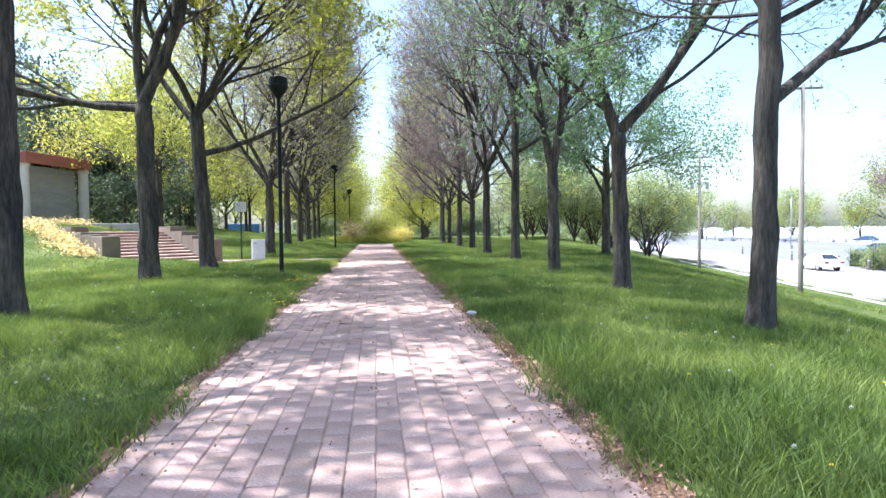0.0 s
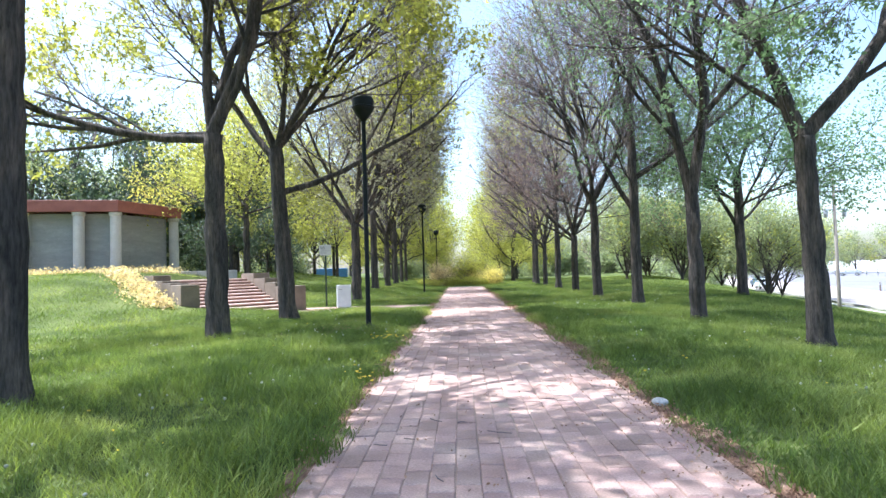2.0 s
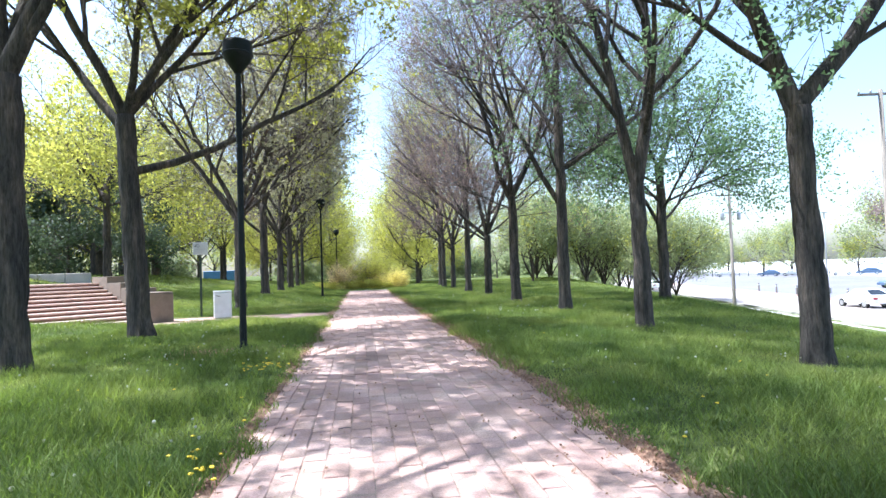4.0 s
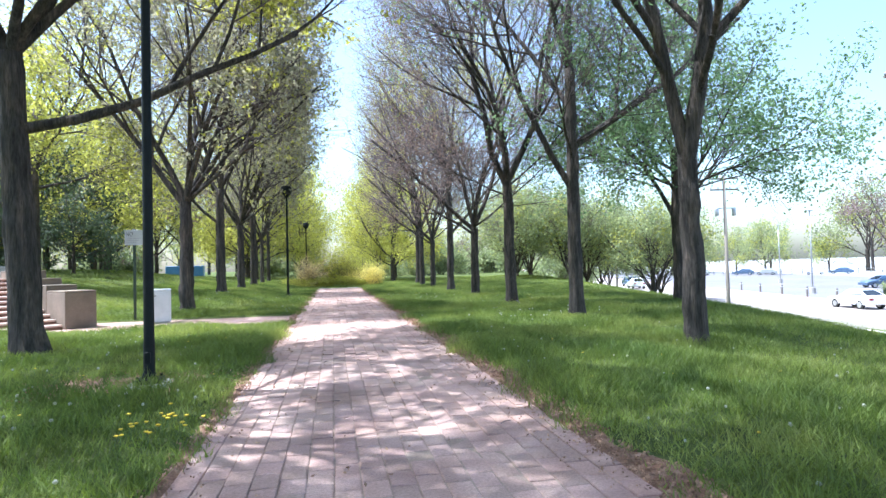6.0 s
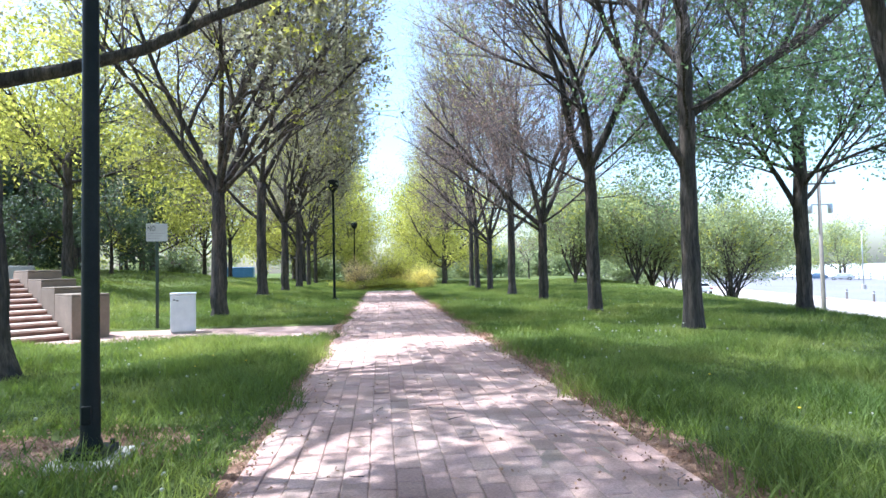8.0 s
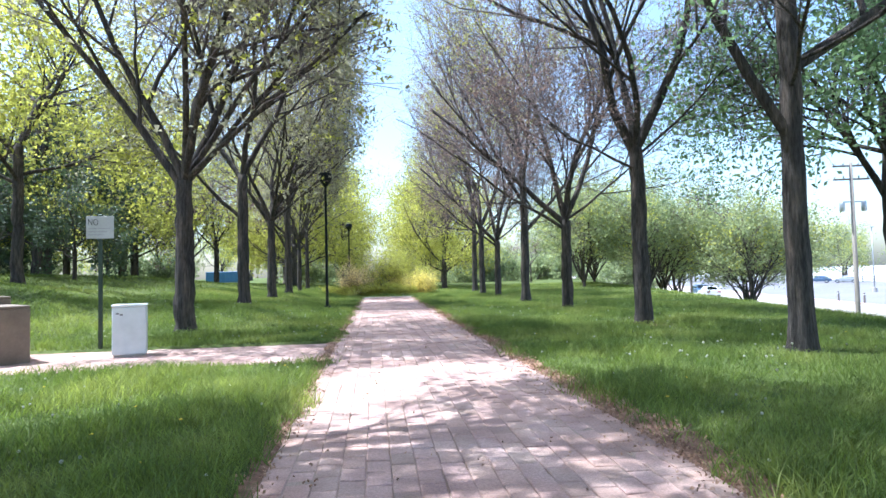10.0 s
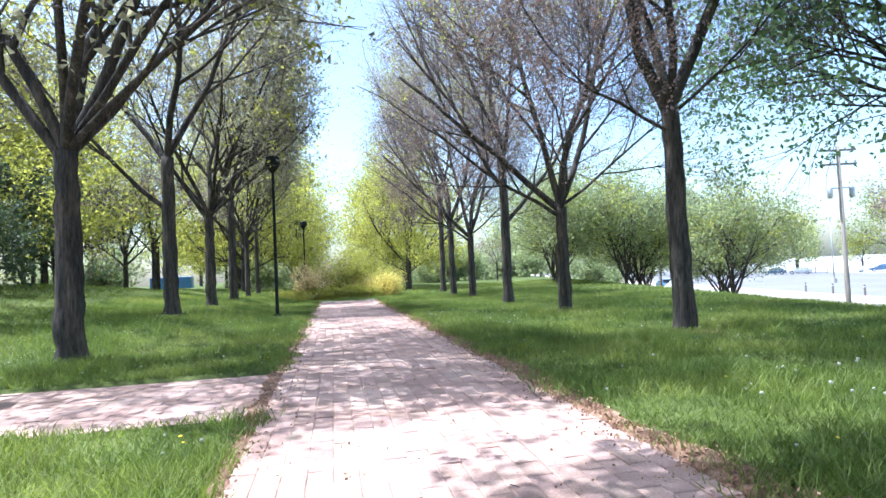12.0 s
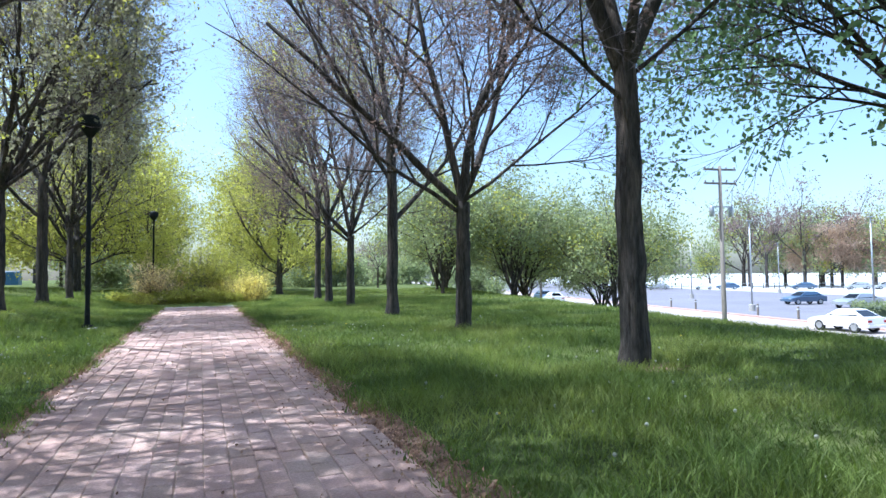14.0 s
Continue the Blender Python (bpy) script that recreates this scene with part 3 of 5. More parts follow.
# multi-stemmed crab apples between lawn and parking lot
crab = stand(build_tree("tree", "low multi-stemmed crab apple with grey-green leaves", 51, 0.5, 0.13, [(0.3, 0, 64, 4.6, 0.09), (0.3, 75, 70, 4.8, 0.09), (0.3, 150, 62, 4.6, 0.09), (0.3, 220, 68, 4.8, 0.09), (0.3, 300, 62, 4.5, 0.09), (0.3, 30, 82, 5.0, 0.08)],
                        M_LEAF_G, 26, 0.16, corners=3, kids=(6, 5, 4), last=3, lift=0.03, spread=(30, 62), scatter=0.36, low=1.8, leaf2=M_LEAF_Y, share2=0.15, bare_below=2.3, group="crab apples along the lot"), 25.2, 52.5)
crng = random.Random(5)
for x, y in ((19.5, 56.0), (15.0, 57.5), (21.0, 71.0), (28.0, 57.5), (23.0, 60.5), (31.5, 62.0), (26.0, 67.0), (23.0, 76.0), (30.0, 72.0), (18.0, 66.0), (35.0, 80.0)):
    again(crab, x, y, crng.uniform(0, 360), crng.uniform(0.85, 1.05))

# woods to the left, behind the pavilion
dark = stand(build_tree("tree", "dark evergreen-toned tree behind the lawn", 61, 3.0, 0.2, [(1.8, 0, 12, 3.4, 0.06), (2.0, 120, 10, 3.4, 0.06), (2.2, 240, 12, 3.4, 0.06), (3.0, 60, 30, 3.2, 0.06), (3.0, 180, 30, 3.2, 0.06), (3.0, 300, 34, 3.2, 0.06), (3.0, 0, 85, 5.0, 0.1)],
                        M_LEAF_D, 7, 0.28, corners=3, kids=(6, 5, 4), last=3, scatter=0.2), -17.5, 47.0)
for x, y, turn, s in ((-22.5, 44.0, 50, 1.1), (-16.0, 39.5, 160, 0.5), (-12.6, 39.5, 20, 0.42), (-26, 50, 120, 1.2), (-20.5, 55, 190, 1.1), (-30, 46, 250, 1.2), (-27.5, 57, 300, 1.0)):
    again(dark, x, y, turn, s)
hazy = stand(build_tree("tree", "leafy grey-green tree behind the pavilion lawn", 63, 3.0, 0.2, [(2.0, 180, 35, 4.6, 0.09), (2.2, 0, 35, 4.6, 0.09), (2.8, 90, 45, 4.8, 0.10), (2.8, 270, 45, 4.8, 0.10), (3.0, 200, 72, 5.6, 0.12), (3.0, 30, 76, 6.0, 0.12)],
                        M_LEAF_G, 24, 0.15, corners=3, leaf2=M_LEAF_Y, share2=0.2, kids=(6, 5, 3), last=3, scatter=0.3, clump=-0.2), -16.5, 67.0, 60, 0.95)
for x, y, turn, s in ((-20, 62, 0, 1.2), (-28, 64, 100, 1.3), (-30, 42, 210, 1.0), (-34, 58, 90, 1.3), (-27, 80, 40, 1.3), (-30, 85, 310, 1.4)):
    again(hazy, x, y, turn, s)
woods = stand(build_tree("tree", "thin grey wood tree far behind the lawn", 62, 3.4, 0.16, [(2.4, 0, 50, 3.6, 0.06), (2.8, 140, 50, 3.6, 0.06), (3.2, 250, 55, 3.6, 0.06), (3.4, 60, 78, 4.4, 0.08)],
                         M_BUD, 4, 0.18, corners=3, kids=(5, 5, 4), last=3, scatter=0.15), -8.8, 70)
for x, y, turn, s in ((-20.5, 66, 0, 1.1), (-12.5, 60, 200, 1.0), (-15, 70, 120, 1.2), (-23, 72, 40, 1.1), (-25, 70, 90, 1.1), (-27, 76, 140, 1.2), (-10, 80, 210, 1.1), (-33, 72, 270, 1.2), (-40, 66, 330, 1.2), (-13, 90, 15, 1.1), (-28, 92, 75, 1.2)):
    again(woods, x, y, turn, s)

for x, y, turn, s in ((17.0, 80, 60, 0.62), (13.0, 92, 150, 0.7), (118, 115, 20, 2.2), (125, 111, 130, 2.4), (133, 108, 220, 2.2), (121, 122, 300, 2.3)):
    again(woods, x, y, turn, s)

# trees beyond the parking lot
rust = stand(build_tree("tree", "large reddish-brown tree beyond the parking lot", 71, 3.0, 0.3, [(2.0, 0, 35, 5.0, 0.1), (2.0, 120, 35, 5.0, 0.1), (2.0, 240, 35, 5.0, 0.1), (3.0, 60, 60, 5.4, 0.12), (3.0, 180, 60, 5.4, 0.12), (3.0, 300, 70, 5.6, 0.12)],
                        M_RUST, 34, 0.24, corners=3, kids=(6, 5, 4), last=3, scatter=0.4, group="trees beyond the lot"), 128, 107, 0, 1.25)
again(rust, 140, 99, 80, 1.25)
again(rust, 134, 113, 200, 1.3)
far_tree = stand(build_tree("tree", "hazy green tree beyond the parking lot", 72, 3.0, 0.3, [(2.0, 0, 35, 5.0, 0.1), (2.0, 120, 35, 5.0, 0.1), (2.0, 240, 35, 5.0, 0.1), (3.0, 60, 60, 5.4, 0.12), (3.0, 180, 60, 5.4, 0.12), (3.0, 300, 70, 5.6, 0.12)],
                            M_LEAF_G, 32, 0.3, leaf2=M_LEAF_Y, share2=0.25, corners=3, kids=(6, 5), last=2, scatter=0.6, group="trees beyond the lot"), 98, 128)
frng = random.Random(8)
for i in range(27):
    a = radians(4 + i * 3.15 + frng.uniform(-0.8, 0.8))
    d = frng.uniform(150, 185)
    again(far_tree, d * math.sin(a), 15 + d * math.cos(a), frng.uniform(0, 360), frng.uniform(1.3, 1.8) if 46 < math.degrees(a) < 68 else frng.uniform(0.75, 1.15))

for i in range(15):
    a = radians(-62 + i * 3.9 + frng.uniform(-1, 1))
    d = frng.uniform(120, 150)
    again(far_tree, d * math.sin(a), 15 + d * math.cos(a), frng.uniform(0, 360), frng.uniform(0.8, 1.1))

# ---- the brick path ----
def paver_mesh(name, material, sx, sy):
    bm = bmesh.new()
    box(bm, (-sx / 2, -sy / 2, -0.05), (sx / 2, sy / 2, 0.0))
    top = [e for e in bm.edges if all(v.co.z > -0.001 for v in e.verts)]
    bmesh.ops.bevel(bm, geom=top, offset=0.007, segments=1, affect="EDGES", profile=0.5)
    return mesh_of(bm, name, material)


PW, PL = 0.1647, 0.246
path = thing("path", Matrix(), "pinkish brick-paved footpath with worn sandy joints", "footpath", kind="structure")
bm = bmesh.new()
box(bm, (PATH_L - 0.03, -6.0, -0.1), (PATH_R + 0.03, PATH_END, -0.008))
box(bm, (CROSS_X, CROSS_Y0, -0.1), (PATH_L - 0.032, CROSS_Y1, -0.008))
part("joint_bed", bm, M_SAND, path)
prng = random.Random(3)
whole = [paver_mesh("paver", M_PAVER, PW - 0.005, PL - 0.005)]
singles = []
V, F = [], []
cube_top = [(-1, -1, 0), (1, -1, 0), (1, 1, 0), (-1, 1, 0)]


def add_paver(x, y, z, sx, sy, tilt):
    b = len(V)
    for dx, dy, _ in cube_top:
        V.append((x + dx * sx / 2, y + dy * sy / 2, z - 0.05))
    for dx, dy, _ in cube_top:
        V.append((x + dx * sx / 2, y + dy * sy / 2, z - 0.005 + tilt[0] * dx + tilt[1] * dy))
    for dx, dy, _ in cube_top:
        V.append((x + dx * (sx / 2 - 0.007), y + dy * (sy / 2 - 0.007), z + tilt[0] * dx + tilt[1] * dy))
    for o in (0, 4):
        for k in range(4):
            F.append((b + o + k, b + o + (k + 1) % 4, b + o + 4 + (k + 1) % 4, b + o + 4 + k))
    F.append((b + 8, b + 9, b + 10, b + 11))


for i in range(17):
    x = PATH_L + PW * (i + 0.5)
    y = -6.0 + (0.5 * PL if i % 2 else 0.0) + prng.uniform(-0.02, 0.02)
    while y < PATH_END - PL:
        z = 0.002 + prng.gauss(0, 0.0022) + 0.006 * math.sin(x * 2.1 + y * 0.6) * math.sin(y * 0.9)
        tilt = (prng.gauss(0, 0.0018), prng.gauss(0, 0.0018))
        if 2.4 < y < 6.6:
            singles.append((x + prng.gauss(0, 0.002), y + PL / 2, z, prng.gauss(0, 0.6)))
        else:
            add_paver(x + prng.gauss(0, 0.002), y + PL / 2, z, PW - 0.005, PL - 0.005, tilt)
        y += PL
# the side path to the stairs, laid crosswise
for j in range(16):
    y = CROSS_Y0 + PW * (j + 0.5)
    x = PATH_L - 0.02 - (0.5 * PL if j % 2 else 0.0)
    while x - PL > CROSS_X:
        add_paver(x - PL / 2, y, -0.002 + prng.gauss(0, 0.003), PL - 0.005, PW - 0.005, (0, 0))
        x -= PL
rest = new("pavers", lists_mesh("pavers", V, F, M_PAVER_J))
rest.parent = path
rest["kind"] = "stuff"


# ---- lamps ----
def street_lamp():
    lamp = thing("street_lamp", Matrix(), "black park lamp post with a round drum head", "street lamp", "lamps along the path")
    bm = bmesh.new()
    box(bm, (-0.22, -0.22, -0.25), (0.22, 0.22, 0.118), 0.02)
    part("footing", bm, M_CONC, lamp, "grey concrete footing")
    bm = bmesh.new()
    box(bm, (-0.13, -0.13, 0.12), (0.13, 0.13, 0.17), 0.006)
    part("base_plate", bm, M_BLACK, lamp)
    for i in range(4):
        bm = bmesh.new()
        cyl(bm, (0, 0, 0.17), (0, 0, 0.20), 0.016, 0.016, 6)
        b = part("bolt", bm, M_BLACK, lamp)
        b.location = (0.098 * (1 if i % 2 else -1), 0.098 * (1 if i > 1 else -1), 0)
    bm = bmesh.new()
    lathe(bm, [(0.08, 0.165), (0.074, 0.2), (0.062, 0.24), (0.06, 0.56), (0.056, 0.6), (0.048, 4.75), (0.048, 4.82)], 16)
    part("pole", bm, M_BLACK, lamp, smooth=True)
    bm = bmesh.new()
    box(bm, (-0.03, -0.068, 0.34), (0.03, -0.05, 0.46), 0.004)
    part("hand_hole_cover", bm, M_BLACK, lamp)
    bm = bmesh.new()
    lathe(bm, [(0.06, 4.80), (0.085, 4.84), (0.20, 5.0), (0.235, 5.06), (0.245, 5.10), (0.245, 5.30), (0.225, 5.34), (0.10, 5.37), (0.02, 5.38)], 28)
    part("lamp_head", bm, M_BLACK, lamp, smooth=True)
    bm = bmesh.new()
    lathe(bm, [(0.248, 5.09), (0.258, 5.10), (0.258, 5.125), (0.248, 5.135)], 28)
    part("rim", bm, M_BLACK, lamp, smooth=True)
    return lamp


lamp_a = street_lamp()
lamp_a.matrix_basis = pose(-2.53, 16.0, -0.035)
for x, y in ((-2.6, 37.7), (-2.7, 60.5)):
    copy_thing(lamp_a, pose(x, y, ground_z(x, y) - 0.1))

# ---- litter bin and sign ----
bin_ob = thing("litter_bin", pose(-4.97, 25.42, 0.0, 0, 0, 17), "weathered white sheet-metal litter bin beside the side path", "bin")
bm = bmesh.new()
box(bm, (-0.26, -0.19, 0.03), (0.26, 0.19, 0.84), 0.015)
part("body", bm, M_WHITE, bin_ob)
bm = bmesh.new()
box(bm, (-0.272, -0.2, 0.842), (0.272, 0.2, 0.885), 0.015)
part("lid", bm, M_WHITE, bin_ob)
bm = bmesh.new()
box(bm, (-0.23, -0.16, -0.03), (0.23, 0.16, 0.028))
part("plinth", bm, M_CONC, bin_ob)
for i in range(2):
    bm = bmesh.new()
    box(bm, (-0.2 + 0.06 * i, -0.195, 0.72 - 0.02 * i), (-0.155 + 0.06 * i, -0.1905, 0.745 - 0.02 * i))
    part("smudge", bm, M_INK, bin_ob, "dark scuff mark")

sign = thing("sign", pose(-5.86, 26.35, ground_z(-5.86, 26.35), 0, 0, 6), "white rectangular notice sign on a dark green post", "sign")
bm = bmesh.new()
box(bm, (-0.035, -0.02, -0.3), (0.035, 0.02, 2.52), 0.006)
part("post", bm, M_POST, sign)
bm = bmesh.new()
box(bm, (-0.235, -0.032, 2.06), (0.235, -0.022, 2.48), 0.003)
plate = part("plate", bm, M_SIGN, sign)
for z in (2.43, 2.11):
    bm = bmesh.new()
    cyl(bm, (0, -0.040, z), (0, -0.033, z), 0.014, 0.014, 8)
    part("bolt", bm, M_STEEL, plate)
txt = bpy.data.curves.new("lettering", "FONT")
txt.body, txt.size, txt.extrude = "NO", 0.17, 0.0015
txt.materials.append(M_INK)
lettering = new("lettering", txt)
lettering.parent = plate
lettering.matrix_basis = pose(-0.21, -0.0345, 2.31, 90, 0, 0) @ Matrix.Diagonal((0.68, 1, 1, 1))
for i in range(3):
    bm = bmesh.new()
    box(bm, (-0.2, -0.0348, 2.24 - 0.06 * i), (0.17 - 0.05 * i, -0.0325, 2.258 - 0.06 * i))
    part("text_bar", bm, M_FAINT, plate)

# ---- stairs and cheek walls ----
# local axes: x along the front of the flight, y up the flight
STAIR = pose(-8.12, 23.49, 0.0, 0, 0, 43.0)
STAIR_W, RISE, TREAD, STEPS = 3.2, 0.115, 0.36, 11
stairs = thing("stairs", STAIR, "broad flight of reddish brick steps up to the pavilion", "stairs", kind="structure")
for i in range(STEPS):
    bm = bmesh.new()
    box(bm, (-STAIR_W / 2, i * TREAD, -0.2), (STAIR_W / 2, (i + 1) * TREAD + 0.03, i * RISE + RISE - 0.052))
    part("riser", bm, M_STEP, stairs)
    bm = bmesh.new()
    box(bm, (-STAIR_W / 2 + 0.01, i * TREAD - 0.035, i * RISE + RISE - 0.05), (STAIR_W / 2 - 0.01, (i + 1) * TREAD + 0.0, i * RISE + RISE), 0.008)
    part("tread", bm, M_TREAD, stairs)
bm = bmesh.new()
box(bm, (-STAIR_W / 2, STEPS * TREAD + 0.035, 0.3), (STAIR_W / 2, STEPS * TREAD + 4.0, STEPS * RISE - 0.004))
part("landing", bm, M_TREAD, stairs)
for side in (-1, 1):
    wall = thing("retaining_wall", STAIR, "stepped brown block cheek wall beside the brick steps", "wall", "cheek walls of the steps", "structure")
    x0, x1 = (STAIR_W / 2 + 0.005, STAIR_W / 2 + 0.72) if side > 0 else (-STAIR_W / 2 - 0.62, -STAIR_W / 2 - 0.005)
    for k, (y0, y1, z1) in enumerate(((-0.15, 0.95, 0.88 if side > 0 else 1.06), (0.96, 1.9, 1.02 if side > 0 else 1.12), (1.91, 2.95, 1.2), (2.96, 4.2, 1.42))):
        bm = bmesh.new()
        box(bm, (x0, y0, -0.3), (x1, y1, z1), 0.012)
        blk = part("block", bm, M_STONE, wall)
        bm = bmesh.new()
        box(bm, (x0 + 0.004, y0 + 0.004, z1 + 0.002), (x1 - 0.004, y1 - 0.004, z1 + 0.045), 0.01)
        part("coping", bm, M_STONE, blk)

# ---- pavilion ----
pav = thing("pavilion", pose(-19.6, 32.9, 1.35) @ Matrix.Diagonal((1, 1, 0.95, 1)), "small hexagonal park pavilion with pale columns and red fascia", "pavilion")
R_OUT, HEX = 3.9, [radians(-43.8 + 60 * k) for k in range(6)]
bm = bmesh.new()
lathe(bm, [(4.5, -1.4), (4.5, 0.14), (4.46, 0.18)], 6)
plinth = part("plinth", bm, M_CONC, pav)
plinth.rotation_euler = (0, 0, HEX[0])
for k, a in enumerate(HEX):
    bm = bmesh.new()
    lathe(bm, [(0.30, 0.18), (0.30, 0.32), (0.25, 0.38), (0.235, 3.2), (0.29, 3.28), (0.29, 3.40)], 16)
    col = part("column", bm, M_COL, pav)
    col.location = (R_OUT * math.cos(a), R_OUT * math.sin(a), 0)
    if k == 5:
        # one more column under the long side
        spare = new("column", col.data)
        spare.parent = pav
        spare.location = col.location.lerp(Vector((R_OUT * math.cos(HEX[0]), R_OUT * math.sin(HEX[0]), 0)), 0.6)
    mid = a + radians(30)
    ap, half = R_OUT * math.cos(radians(30)), R_OUT * 0.5
    m = Matrix.Translation((ap * math.cos(mid), ap * math.sin(mid), 0)) @ Matrix.Rotation(mid - math.pi / 2, 4, "Z")
    bm = bmesh.new()
    box(bm, (-half + 0.15, -0.45, 0.182), (half - 0.15, -0.36, 3.38))
    pn = part("wall_panel", bm, M_PANEL, pav)
    pn.matrix_basis = m
    for i in range(11 if k in (3, 4, 5, 0) else 0):
        z = 0.3 + i * 0.28
        bm = bmesh.new()
        box(bm, (-half + 0.17, -0.358, z), (half - 0.17, -0.342, z + 0.25))
        part("board", bm, M_PANEL, pn)
    bm = bmesh.new()
    hw = (ap + 0.34) * math.tan(radians(30))
    box(bm, (-hw, 0.18, 3.41), (hw, 0.34, 3.98), 0.01)
    fa = part("fascia", bm, M_RUSTROOF, pav)
    fa.matrix_basis = m
bm = bmesh.new()
lathe(bm, [(4.1, 3.78), (4.15, 3.95), (2.3, 4.03), (0.2, 4.09)], 6)
roof = part("roof", bm, M_RUSTROOF, pav)
roof.rotation_euler = (0, 0, HEX[0])
low = thing("low_wall", pose(-13.4, 31.0, 1.25, 0, 0, 20), "low pale block wall between pavilion and steps", "wall", kind="structure")
for k in range(4):
    bm = bmesh.new()
    box(bm, (-1.6 + 0.9 * k, -0.15, -0.8), (-0.72 + 0.9 * k, 0.15, 0.42), 0.015)
    part("block", bm, M_CONC, low)

# ---- road, lot ----
def strip(name, u0, u1, y0, y1, z, material, label, category, thick=0.25):
    me = lists_mesh(name, [(u + ROAD_SLOPE * y, y, zz) for zz in (z - thick, z) for y in (y0, y1) for u in (u0, u1)],
                    [(0, 2, 3, 1), (4, 5, 7, 6), (0, 1, 5, 4), (1, 3, 7, 5), (3, 2, 6, 7), (2, 0, 4, 6)], material)
    return tagged(new(name, me), label, category, kind="structure")


strip("road", ROAD_NEAR, ROAD_FAR, -200, 880, LOW + 0.03, M_ROAD, "pale sunlit concrete road below the lawn", "road")
strip("kerb", ROAD_NEAR - 0.18, ROAD_NEAR - 0.005, -200, 880, LOW + 0.15, M_CONC, "grey concrete kerb along the lawn", "kerb")
strip("kerb_red", ROAD_FAR + 0.005, ROAD_FAR + 0.5, -200, 880, LOW + 0.15, M_KERB, "reddish kerb of the parking lot", "kerb")
strip("parking_lot", ROAD_FAR + 0.51, 70, -200, 880, LOW + 0.06, M_LOT, "grey asphalt parking lot", "parking lot")
strip("parking_lot_far", 70.01, 680, -200, 880, LOW + 0.06, M_LOT_W, "pale concrete parking area", "parking lot")


# ---- utility poles ----
def utility_pole(h, arms, cans):
    ob = thing("utility_pole", Matrix(), "weathered wooden utility pole beside the road", "utility pole", "utility poles along the road")
    bm = bmesh.new()
    lathe(bm, [(0.135, -0.5), (0.13, 0.5), (0.085, h)], 12)
    part("pole", bm, M_WOOD, ob, smooth=True)
    for k in range(arms):
        z = h - 0.2 - 0.75 * k
        bm = bmesh.new()
        box(bm, (-0.95, -0.045, z - 0.05), (0.95, 0.045, z + 0.05))
        arm = part("crossarm", bm, M_WOOD, ob)
        for x in (-0.88, -0.4, 0.4, 0.88):
            bm = bmesh.new()
            lathe(bm, [(0.03, z + 0.06), (0.05, z + 0.1), (0.05, z + 0.16), (0.02, z + 0.2)], 8)
            ins = part("insulator", bm, M_STEEL, arm)
            ins.location.x = x
    for k in range(cans):
        bm = bmesh.new()
        x = -0.55 if k % 2 else 0.6
        lathe(bm, [(0.11, h - 2.75), (0.135, h - 2.7), (0.135, h - 2.25), (0.1, h - 2.18)], 14)
        t = part("transformer", bm, M_STEEL, ob, "grey cylindrical transformer", smooth=True)
        t.location.x = x
        bm = bmesh.new()
        box(bm, (min(x, 0), -0.03, h - 2.25), (max(x, 0), 0.03, h - 2.18))
        part("bracket", bm, M_STEEL, ob)
    return ob


pole_a = utility_pole(9.15, 2, 2)
pole_a.matrix_basis = pose(25.8, 44.3, ground_z(25.8, 44.3), 0, 0, -12)
pole_b = utility_pole(10.6, 1, 0)
pole_b.matrix_basis = pose(21.6, 27.6, ground_z(21.6, 27.6), 0, 0, -12)
copy_thing(pole_a, pose(33.0, 74.0, ground_z(33.0, 74.0), 0, 0, -12))


